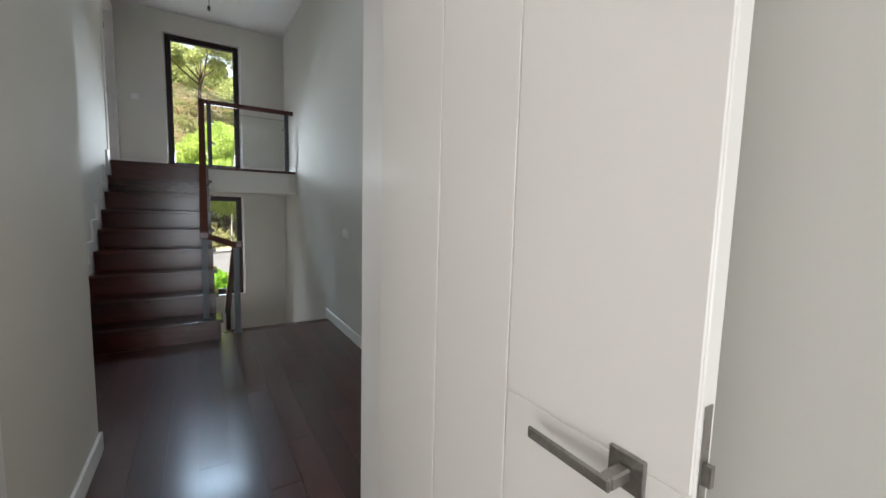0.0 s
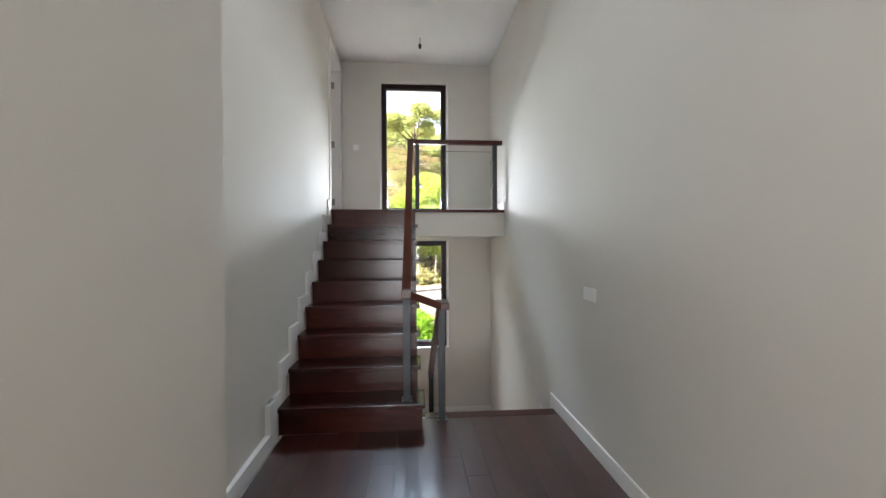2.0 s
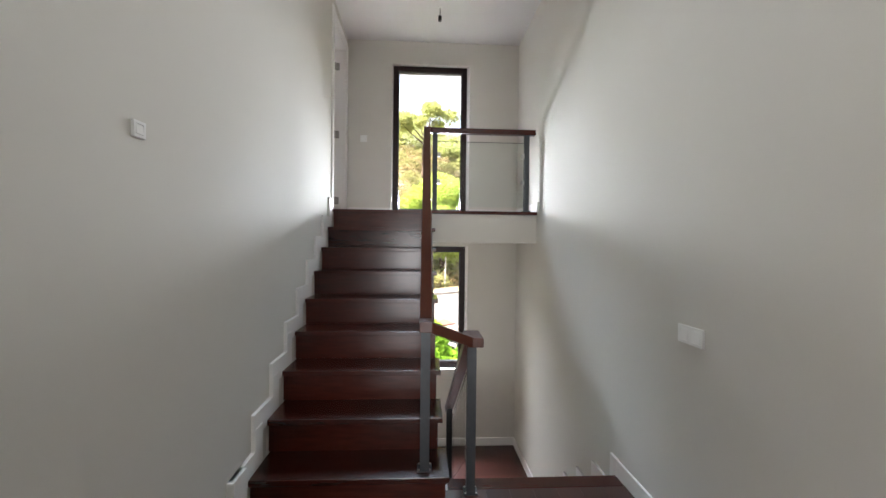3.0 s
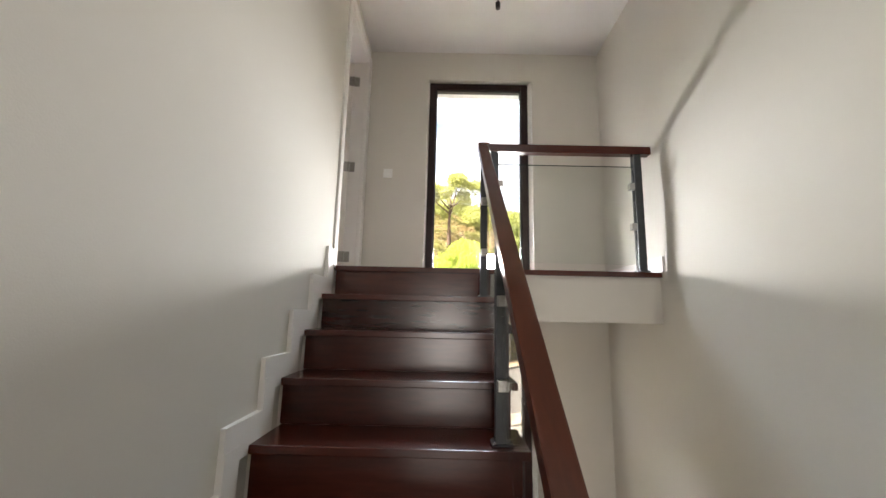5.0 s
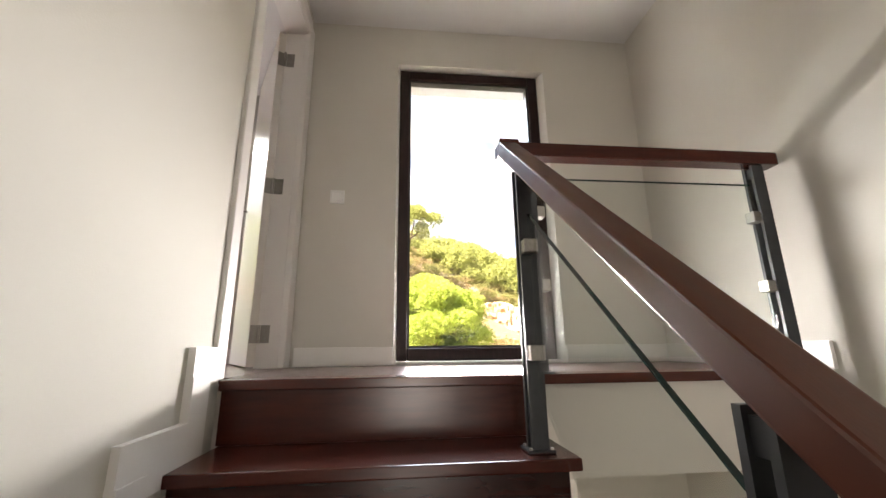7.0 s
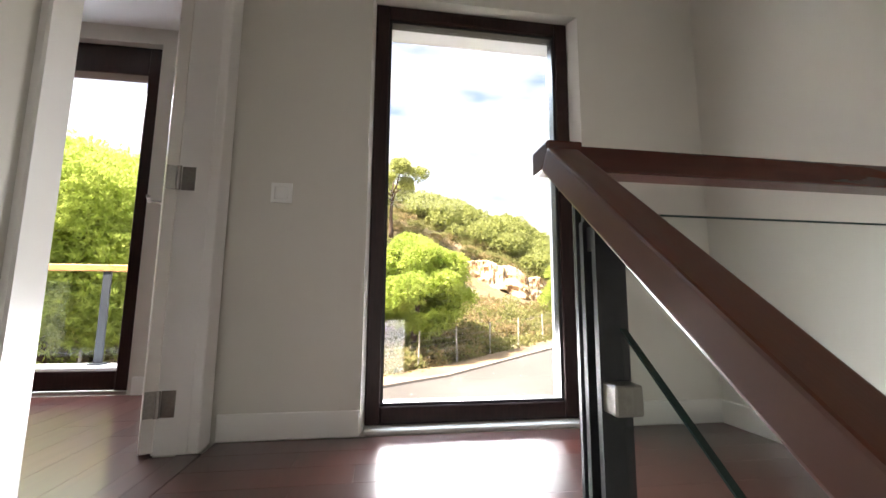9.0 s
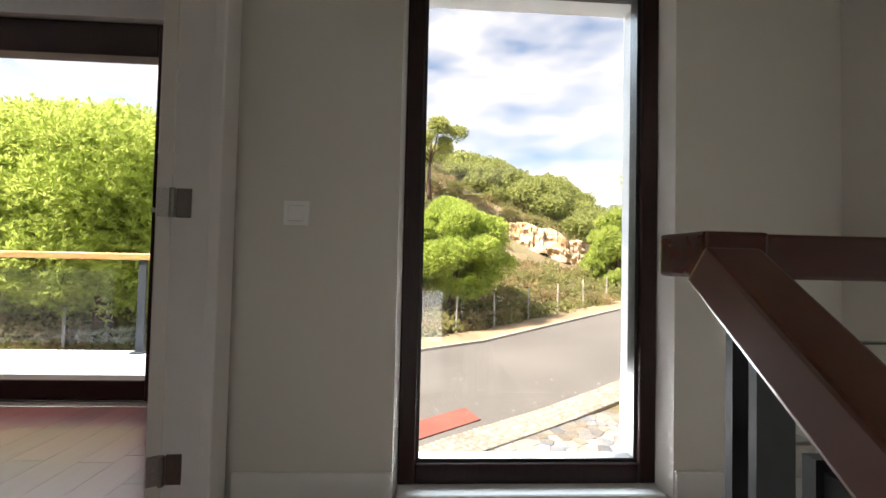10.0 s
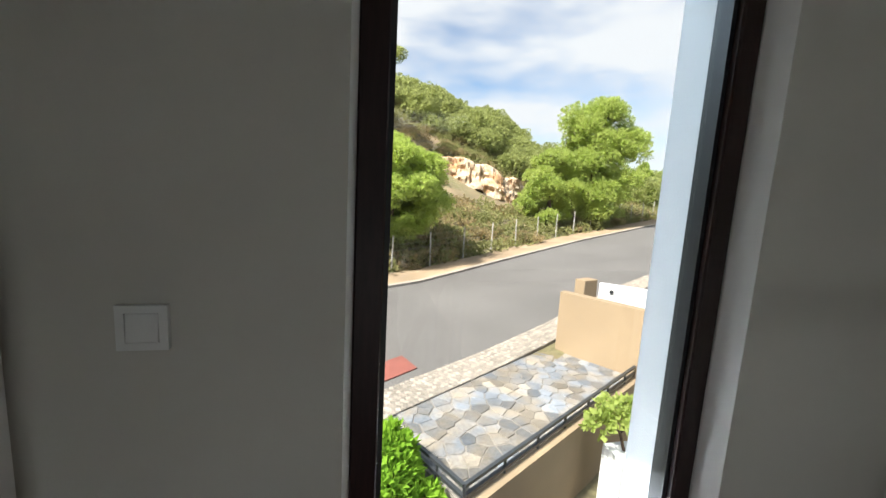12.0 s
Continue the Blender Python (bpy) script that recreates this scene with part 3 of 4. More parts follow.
def hall_door():
    frame_2 = structure("door_2_frame", soften(boxes(((-0.1365, 2.165, 0.0), (-0.118, 2.3695, 2.04))), 0.003), M["trim"],
                        "white lacquered lining of the hall doorway", "door frame")
    for name, lo, hi in (("jamb", (0.863, 2.165, 0.0), (0.8845, 2.375, 2.04)), ("head", (-0.118, 2.165, 2.018), (0.8625, 2.375, 2.04))):
        part(name, soften(boxes((lo, hi)), 0.003), M["trim"], frame_2)
    bm = boxes(((-0.118, 2.22, 0.0), (-0.106, 2.28, 2.018)))
    structure("door_2_stop", soften(bm, 0.002), M["trim"], "white lacquered door stop", "door stop")
    bm = boxes(((-0.205, 2.15, 0.0), (-0.13, 2.168, 2.11)), ((-0.13, 2.15, 2.03), (0.877, 2.168, 2.11)),
               ((0.877, 2.3715, 0.0), (0.955, 2.388, 2.11)), ((-0.134, 2.3715, 2.03), (0.877, 2.388, 2.11)))
    structure("door_2_casing", soften(bm, 0.004), M["trim"], "white lacquered casing around the hall doorway", "door casing")
    bm = boxes(((-0.1178, 2.17, 0.78), (-0.1155, 2.20, 0.93)))
    plate = structure("strike_plate", bm, M["chrome"], "dark steel strike plate in the door lining", "strike plate")
    leaf = thing("hall_door", (0.86, 2.15, 0.0), "white lacquered panelled hall door standing open", "door")
    x0, x1, y0, y1 = 0.845, 0.882, 1.157, 2.149
    # panels set between shallow grooves
    bm = boxes(((x0 + 0.004, y0, 0.008), (x1, y1, 2.012)))
    piece_in("leaf", soften(bm, 0.002), M["door"], leaf)
    cuts_y = (y0, 1.50, 1.775, y1)
    for a, b in zip(cuts_y, cuts_y[1:]):
        for z0, z1 in (((0.008, 0.935), (0.935, 2.012)) if a == y0 else ((0.008, 2.012),)):
            bm = boxes(((x0, a + 0.0025, z0 + 0.0025), (x0 + 0.0045, b - 0.0025, z1 - 0.0025)))
            piece_in("panel", soften(bm, 0.0015), M["door"], leaf)
    # lever on a square rose, keyhole rose and latch
    bm = boxes(((x0 - 0.008, 1.213, 0.895), (x0, 1.268, 0.95)))
    piece_in("rose", soften(bm, 0.002), M["chrome"], leaf, "square brushed steel rose")
    bm = boxes(((x0 - 0.008, 1.213, 0.805), (x0, 1.268, 0.86)))
    piece_in("key_rose", soften(bm, 0.002), M["chrome"], leaf, "square brushed steel key rose")
    bm = boxes(((x0 - 0.05, 1.230, 0.913), (x0 - 0.0085, 1.250, 0.933)), ((x0 - 0.058, 1.230, 0.913), (x0 - 0.0505, 1.382, 0.933)))
    piece_in("handle", soften(bm, 0.003), M["chrome"], leaf, "straight brushed steel lever handle")
    bm = boxes(((x0 + 0.010, y0 - 0.002, 0.83), (x1 - 0.010, y0 - 0.0003, 1.05)), ((x0 + 0.014, y0 - 0.012, 0.95), (x1 - 0.014, y0 - 0.002, 0.977)))
    piece_in("latch", bm, M["chrome"], leaf, "steel latch in the door edge")


hall_door()


# ---- balustrade ----
def post(parent, x, y, z0, z1, lean=0.0):
    """A steel post of two flat bars on a small base plate."""
    bm = bmesh.new()
    bar(bm, (x, y - 0.019, z0 + 0.008), (x, y - 0.019, z1), 0.05, 0.012, (0, 1, 0))
    bar(bm, (x, y + 0.019, z0 + 0.008), (x, y + 0.019, z1), 0.05, 0.012, (0, 1, 0))
    for z in (z0 + 0.05, z1 - 0.03):
        box(bm, (x - 0.018, y - 0.0135, z - 0.02), (x + 0.018, y + 0.0135, z + 0.02))
    p = piece_in("post", bm, M["steel"], parent)
    bm = boxes(((x - 0.04, y - 0.04, z0 + 0.0005), (x + 0.04, y + 0.04, z0 + 0.0085)))
    base = piece_in("base_plate", soften(bm, 0.002), M["steel"], parent)
    base.parent = p
    for dx in (-0.03, 0.03):
        for dy in (-0.03, 0.03):
            bm = bmesh.new()
            tube(bm, [(x + dx, y + dy, z0 + 0.008), (x + dx, y + dy, z0 + 0.014)], [0.006, 0.005], 8)
            piece_in("bolt", bm, M["chrome"], parent).parent = p
    return p


def clamp(parent, x, y, z, sx=0.022, sy=0.022):
    bm = boxes(((x - sx, y - sy, z - 0.022), (x + sx, y + sy, z + 0.022)))
    piece_in("glass_clamp", soften(bm, 0.003), M["chrome"], parent, "brushed steel glass clamp")


def glass_panel(parent, corners, thick=0.010):
    """A glass sheet given by four corners, with its thin dark edge along the top."""
    a, b, c, d = (Vector(p) for p in corners)
    n = (b - a).cross(d - a).normalized() * thick / 2
    bm = bmesh.new()
    front = [bm.verts.new(p - n) for p in (a, b, c, d)]
    rear = [bm.verts.new(p + n) for p in (a, b, c, d)]
    bm.faces.new(front[::-1])
    bm.faces.new(rear)
    for i in range(4):
        j = (i + 1) % 4
        bm.faces.new((front[i], front[j], rear[j], rear[i]))
    pane = piece_in("glass_panel", bm, M["railglass"], parent, "clear glass panel")
    pane.visible_shadow = False
    bm = bmesh.new()
    for p, q in ((d, c),):
        bar(bm, p + Vector((0, 0, 0.0015)), q + Vector((0, 0, 0.0015)), thick, 0.003)
    piece_in("glass_edge", bm, M["glassedge"], parent)


def rail_x(y):
    return 0.37 + (y - 6.20) * 0.01


def rail_z(y):
    return 1.898 + (y - 6.27) * 0.80


def build_balustrade():
    b = thing("upper_balustrade", (0.4, 5.25, RISE), "dark red wooden handrail on steel posts with glass panels", "balustrade")
    bm = bmesh.new()
    w, h = 0.066, 0.052
    bar(bm, (rail_x(5.17), 5.17, rail_z(5.17) - h / 2), (rail_x(7.18), 7.18, rail_z(7.18) - h / 2), w, h)
    piece_in("handrail", soften(bm, 0.005, 2), M["rail"], b)
    bm = boxes(((0.348, 7.165, 2.583), (0.425, 7.252, 2.638)), ((0.4255, 7.187, 2.583), (RIGHT - 0.03, 7.252, 2.638)))
    piece_in("landing_handrail", soften(bm, 0.005, 2), M["wood"], b)
    bm = boxes(((0.325, 5.06, 0.962), (0.395, 5.2, 1.018)))
    piece_in("handrail_end", soften(bm, 0.005, 2), M["rail"], b)
    bm = bmesh.new()
    bar(bm, (0.37, 5.12, 0.985), (0.615, 5.185, 0.885), w, h)
    piece_in("handrail_turn", soften(bm, 0.005, 2), M["rail"], b)
    ys = (5.185, 6.23, 7.03)
    zs = (RISE, 5 * RISE, 8 * RISE)
    for y, z in zip(ys, zs):
        post(b, rail_x(y), y, z, (rail_z(y) - 0.012 if y > 5.4 else 1.014) - h - 0.001)
    for (ya, yb) in ((5.26, 6.18), (6.28, 6.98)):
        xa, xb = rail_x(ya), rail_x(yb)
        glass_panel(b, ((xa, ya, rail_z(ya) - 0.72), (xb, yb, rail_z(yb) - 0.72), (xb, yb, rail_z(yb) - 0.2), (xa, ya, rail_z(ya) - 0.2)))
        for y, x in ((ya, xa), (yb, xb)):
            for dz in (0.3, 0.62):
                clamp(b, x, y + (-0.012 if y == ya else 0.012), rail_z(y) - dz)
    for x in (0.465, 1.44):
        post(b, x, 7.225, LAND, 2.5815)
        for z in (2.08, 2.36):
            clamp(b, x + (0.035 if x < 1 else -0.035), 7.225, z)
    glass_panel(b, ((0.49, 7.225, LAND + 0.05), (1.41, 7.225, LAND + 0.05), (1.41, 7.225, 2.50), (0.49, 7.225, 2.50)))
    c = thing("lower_balustrade", (0.625, 5.29, 0.0), "grey steel newel and wooden handrail beside the lower stairs", "balustrade")
    post(c, 0.625, 5.29, 0.0, 0.86)
    bm = boxes(((0.58, 5.15, 0.862), (0.672, 5.36, 0.912)))
    piece_in("newel_cap", soften(bm, 0.005, 2), M["rail"], c)
    bm = bmesh.new()
    bar(bm, (0.625, 5.35, 0.875), (0.60, 6.72, -0.12), w, h)
    piece_in("handrail", soften(bm, 0.005, 2), M["rail"], c)
    post(c, 0.60, 6.60, -5 * 0.195, -0.06)
    glass_panel(c, ((0.62, 5.37, 0.16), (0.605, 6.56, -0.72), (0.605, 6.56, -0.18), (0.62, 5.37, 0.70)))


build_balustrade()


# ---- small fittings ----
def rocker_switch(name, at, turn, label, size=0.082, double=False):
    s = thing(name, at, label, "light switch" if "switch" in name else "socket")
    s.rotation_euler = (0, 0, radians(turn))
    h, k = size / 2, size * 0.33
    bm = boxes(((-h, -0.011, k), (h, 0.0, h)), ((-h, -0.011, -h), (h, 0.0, -k)), ((-h, -0.011, -k), (-k, 0.0, k)), ((k, -0.011, -k), (h, 0.0, k)))
    part("surround", bm, M["plastic"], s)
    part("backing", boxes(((-k, -0.003, -k), (k, -0.001, k))), M["black"], s)
    bm = boxes(((-k + 0.0012, -0.0135, -k + 0.0012), (k - 0.0012, -0.004, k - 0.0012)))
    for v in bm.verts:
        if v.co.y < -0.01 and v.co.z > 0:
            v.co.y += 0.004
    part("rocker", soften(bm, 0.0015, 2), M["plastic"], s)
    return s


rocker_switch("light_switch", (-0.407, BACK, 2.745), 0, "white square light switch beside the tall window")
rocker_switch("light_switch", (left_face(4.31), 4.31, 1.755), 88.2, "white square wall light outlet cover above the stairs", 0.05)
rocker_switch("wall_socket", (RIGHT, 4.73, 1.012), 270, "white square light switch beside the lower stairs")
rocker_switch("wall_socket", (RIGHT, 4.813, 1.012), 270, "white square light switch beside the lower stairs")


def ceiling_cord():
    c = thing("ceiling_lamp_holder", (0.507, 7.36, TOP), "bare black lamp holder hanging on a short cord", "lamp holder")
    bm = bmesh.new()
    tube(bm, [(0.507, 7.36, TOP), (0.51, 7.362, TOP - 0.05), (0.507, 7.36, TOP - 0.09)], [0.004, 0.004, 0.004], 6)
    piece_in("cord", bm, M["black"], c)
    bm = bmesh.new()
    tube(bm, [(0.507, 7.36, TOP - 0.09), (0.507, 7.36, TOP - 0.10), (0.507, 7.36, TOP - 0.15)], [0.008, 0.02, 0.018], 10)
    piece_in("socket", bm, M["black"], c)
    bm = bmesh.new()
    tube(bm, [(0.507, 7.36, TOP), (0.507, 7.36, TOP - 0.006)], [0.03, 0.026], 12)
    piece_in("ceiling_rose", bm, M["plastic"], c)


ceiling_cord()

# ---- terrace outside the bedroom ----
def build_terrace():
    structure("terrace_deck", boxes(((-7.5, 9.25, LAND - 0.25), (-0.45, 10.27, LAND - 0.013))), M["terrace"], "pale grey tiled terrace deck", "terrace")
    t = thing("terrace_railing", (-3.0, 10.2, LAND), "terrace railing of steel posts, glass and an orange wooden handrail", "railing")
    bm = boxes(((-7.4, 10.165, 2.535), (-0.5, 10.235, 2.59)))
    piece_in("handrail", soften(bm, 0.006), M["orangewood"], t, "orange-brown wooden handrail")
    for x in (-6.13, -4.86, -3.59, -2.32, -1.05):
        bm = boxes(((x - 0.03, 10.18, LAND - 0.013), (x + 0.03, 10.20, 2.534)), ((x - 0.05, 10.14, LAND - 0.013), (x + 0.05, 10.24, LAND)))
        piece_in("post", bm, M["steel"], t)
    for a, b in ((-6.09, -4.9), (-4.82, -3.63), (-3.55, -2.36), (-2.28, -1.09)):
        pane = piece_in("glass_panel", boxes(((a, 10.205, LAND + 0.06), (b, 10.213, 2.45))), M["railglass"], t)
        pane.visible_shadow = False


build_terrace()


# ---- ground, road and hill ----
def smooth(a, b, v):
    u = min(1.0, max(0.0, (v - a) / (b - a)))
    return u * u * (3 - 2 * u)


def mixture(pairs, v):
    """A value read off a short table of (place, value)."""
    for (a, p), (b, q) in zip(pairs, pairs[1:]):
        if v <= b:
            return p + (q - p) * min(1.0, max(0.0, (v - a) / (b - a)))
    return pairs[-1][1]


NEAR_KERB = [(-60, 2.5), (-20, 9.4), (-6, 11.5), (-2, 13.4), (0.8, 15.4), (2.5, 16.5), (4.55, 17.8), (7.0, 19.3), (11.2, 21.9), (17.0, 25.0), (30, 30.5), (60, 45), (120, 66)]
FAR_KERB = [(-60, 9.5), (-20, 16.4), (-8, 18.6), (-2, 21.8), (1.5, 24.3), (5.2, 26.7), (8.6, 28.9), (16.3, 33.8), (26.0, 39.0), (36, 44.5), (60, 56), (120, 78)]


def near_y(x):
    return mixture(NEAR_KERB, x)


def far_y(x):
    return mixture(FAR_KERB, x)


def base_z(x, y):
    return -1.29 + 0.09 * min(60.0, max(0.0, x - 3.0)) * min(1.0, max(0.0, (y - 15.0) / 5.0))


RIDGE = [(-180, 4.0), (-90, 6.0), (-40, 10.0), (0, 18.0), (17, 17.0), (26, 11.0), (38, 7.5), (60, 5.5), (180, 4.0)]


# patio corners: railing end, corner, other end
RL, RC, RE = Vector((0.67, 13.62)), Vector((1.50, 12.04)), Vector((7.0, 15.47))
PATIO_Z = -1.24


def beside(a, b, x, y):
    """How far a place lies to the left of the way from a to b."""
    return ((b.x - a.x) * (y - a.y) - (b.y - a.y) * (x - a.x)) / (b - a).length


def ground_z(x, y):
    z = base_z(x, y)
    beyond = y - far_y(x) - 3.2
    if beyond > 0:
        turn = math.degrees(math.atan2(x, y - 7.4))
        high = mixture(RIDGE, turn)
        top = max(0.0, high - z)
        z += top * (0.08 * smooth(0.0, 6.0, beyond) + 0.92 * smooth(4.0, 48.0, beyond)) + 0.35 * noise.noise(Vector((x * 0.2, y * 0.2, 0))) * smooth(0, 6, beyond)
    if y < near_y(x) - 1.1 and -30 < x < 40:
        # the garden round the house lies lower than the road; the patio stands up out of it
        inner = min(beside(RC, RE, x, y), beside(RL, RC, x, y))
        z -= 1.5 * (1 - smooth(0.2, 1.6, inner)) * smooth(1.1, 2.6, near_y(x) - y)
    return z


def build_ground():
    bm = bmesh.new()
    xs = [-600, -300, -150, -90] + [-60 + i * 2.0 for i in range(21)] + [-18.8 + i * 1.2 for i in range(48)] + [40 + i * 3.0 for i in range(21)] + [120, 180, 300, 600]
    ys = [-600, -300, -150, -80, -40, -20, -10, 0, 5] + [8 + i * 1.2 for i in range(60)] + [82 + i * 4 for i in range(12)] + [160, 220, 320, 600]
    grid = []
    for y in ys:
        row = []
        for x in xs:
            z = ground_z(x, y) if abs(x) < 130 and y < 130 else ground_z(max(-130, min(130, x)), min(130, y)) * 0.6
            row.append(bm.verts.new((x, y, z)))
        grid.append(row)
    for j in range(len(ys) - 1):
        for i in range(len(xs) - 1):
            xm, ym = (xs[i] + xs[i + 1]) / 2, (ys[j] + ys[j + 1]) / 2
            bm.faces.new((grid[j][i], grid[j][i + 1], grid[j + 1][i + 1], grid[j + 1][i]))
    ob = structure("ground", bm, M["ground"], "dry scrubby ground rising to a hill", "ground")
    for p in ob.data.polygons:
        p.use_smooth = True


build_ground()


def strip(low, high, lift, step=1.0, x0=-58.0, x1=110.0, thick=0.0):
    """A ribbon of ground between two lines y(x)."""
    bm = bmesh.new()
    rows = []
    x = x0
    while x <= x1:
        a, b = low(x), high(x)
        rows.append([bm.verts.new((x, a + (b - a) * k / 4, base_z(x, a + (b - a) * k / 4) + lift)) for k in range(5)])
        if thick:
            rows[-1].insert(0, bm.verts.new((x, a, base_z(x, a) + lift - thick)))
            rows[-1].append(bm.verts.new((x, b, base_z(x, b) + lift - thick)))
        x += step
    for r0, r1 in zip(rows, rows[1:]):
        for k in range(len(r0) - 1):
            bm.faces.new((r0[k], r1[k], r1[k + 1], r0[k + 1]))
    return bm


def build_road():
    structure("road", strip(lambda x: near_y(x) - 0.02, lambda x: far_y(x) + 0.02, 0.05), M["asphalt"], "worn grey asphalt road", "road")
    structure("kerb_far", strip(far_y, lambda x: far_y(x) + 0.32, 0.16, thick=0.14), M["kerb"], "pale stone kerb on the far side of the road", "kerb")
    structure("path_far", strip(lambda x: far_y(x) + 0.32, lambda x: far_y(x) + 2.6, 0.14, thick=0.1), M["sand"], "sandy roadside path", "path")
    structure("pavement", strip(lambda x: near_y(x) - 1.05, near_y, 0.10, step=0.5, x0=-20, x1=40, thick=0.2), M["mortar"], "pavement of pale limestone cobbles", "pavement")


build_road()


def build_cobbles():
    """Rows of small pale stones; too many to count."""
    rnd = random.Random(5)
    bm = bmesh.new()
    x = -2.5
    while x < 13.0:
        y1 = near_y(x)
        k = 0
        while k < 8:
            y = y1 - 0.07 - k * 0.125 + rnd.uniform(-0.012, 0.012)
            xx = x + (0.06 if k % 2 else 0) + rnd.uniform(-0.012, 0.012)
            z = base_z(xx, y) + 0.10
            s, t, h = rnd.uniform(0.045, 0.056), rnd.uniform(0.045, 0.056), rnd.uniform(0.012, 0.02)
            low = [bm.verts.new((xx + sx * s, y + sy * t, z - 0.004)) for sx, sy in ((-1, -1), (1, -1), (1, 1), (-1, 1))]
            high = [bm.verts.new((xx + sx * s * 0.75, y + sy * t * 0.75, z + h)) for sx, sy in ((-1, -1), (1, -1), (1, 1), (-1, 1))]
            bm.faces.new(high)
            for i in range(4):
                j = (i + 1) % 4
                bm.faces.new((low[i], low[j], high[j], high[i]))
            k += 1
        x += 0.122
    me = bpy.data.meshes.new("cobbles")
    bm.to_mesh(me)
    bm.free()
    me.materials.append(M["cobble"])
    tagged(new("cobbles", me), "rows of small pale limestone cobbles", "cobbles", kind="stuff")


build_cobbles()

def inside_patio(p):
    def side(a, b):
        return (b.x - a.x) * (p.y - a.y) - (b.y - a.y) * (p.x - a.x)
    return side(RC, RE) > 0.05 and side(RL, RC) > 0.05 and p.y < near_y(p.x) - 1.1 and p.x < 7.0


def clip_cell(poly, mid, way):
    """The part of a polygon on the near side of a line."""
    out = []
    for i, a in enumerate(poly):
        b = poly[(i + 1) % len(poly)]
        da, db = (a - mid).dot(way), (b - mid).dot(way)
        if da <= 0:
            out.append(a)
        if da * db < 0:
            out.append(a + (b - a) * (da / (da - db)))
    return out


def build_patio():
    bm = bmesh.new()
    line = [(RC.x, RC.y), (RE.x, RE.y), (7.3, near_y(7.3) - 1.0), (4.7, near_y(4.7) - 1.0), (2.5, near_y(2.5) - 1.0), (0.2, near_y(0.2) - 1.0), (RL.x - 0.4, RL.y + 0.1), (RL.x, RL.y)]
    prism(bm, line, -3.2, PATIO_Z)
    patio = structure("patio", bm, M["mortar"], "patio of irregular grey and ochre flagstones", "patio")
    rnd = random.Random(11)
    seeds = []
    tries = 0
    while tries < 9000 and len(seeds) < 330:
        tries += 1
        p = Vector((rnd.uniform(0.4, 7.1), rnd.uniform(11.9, 18.4)))
        if inside_patio(p) and all((p - q).length > 0.225 for q in seeds):
            seeds.append(p)
    for p in seeds:
        poly = [p + Vector(c) for c in ((-0.42, -0.42), (0.42, -0.42), (0.42, 0.42), (-0.42, 0.42))]
        for q in seeds:
            if q is not p and (q - p).length < 1.0:
                poly = clip_cell(poly, (p + q) / 2, (q - p).normalized())
        for a, b in ((RC, RE), (RL, RC)):
            out = Vector(((b - a).y, -(b - a).x)).normalized()
            poly = clip_cell(poly, a - out * 0.03, out) if len(poly) > 2 else poly
        if len(poly) < 3:
            continue
        poly = [p + (v - p) * 0.94 for v in poly]
        bm = bmesh.new()
        h = rnd.uniform(0.012, 0.022)
        low = [bm.verts.new((v.x, v.y, PATIO_Z - 0.002)) for v in poly]
        high = [bm.verts.new((p.x + (v.x - p.x) * 0.95, p.y + (v.y - p.y) * 0.95, PATIO_Z + h)) for v in poly]
        bm.faces.new(high)
        for i in range(len(poly)):
            j = (i + 1) % len(poly)
            bm.faces.new((low[i], low[j], high[j], high[i]))
        part("flagstone", bm, M["flag"], patio)


def patio_railing():
    r = thing("patio_railing", (RC.x, RC.y, PATIO_Z), "dark steel railing of two bars along the patio edge", "railing")
    for name, z in (("top_bar", -0.945), ("lower_bar", -1.115)):
        bm = bmesh.new()
        bar(bm, (RL.x, RL.y, z), (RC.x, RC.y, z), 0.06, 0.05)
        bar(bm, (RC.x, RC.y, z + 0.0005), (RE.x, RE.y, z + 0.0005), 0.06, 0.05)
        piece_in(name, bm, M["steel"], r)
    spots = [RC + (RE - RC) * k / 7 for k in range(8)] + [RL + (RC - RL) * k / 3 for k in range(3)]
    for p in spots:
        piece_in("post", boxes(((p.x - 0.018, p.y - 0.018, PATIO_Z - 0.01), (p.x + 0.018, p.y + 0.018, -0.955))), M["steel"], r)
    bm = bmesh.new()
    out = Vector(((RE - RC).y, -(RE - RC).x)).normalized()
    prism(bm, [tuple(RC + out * 0.16), tuple(RE + out * 0.16), tuple(RE - out * 0.02), tuple(RC - out * 0.02)], -3.6, PATIO_Z + 0.03)
    structure("retaining_wall", bm, M["beige"], "beige rendered retaining wall below the patio", "wall")


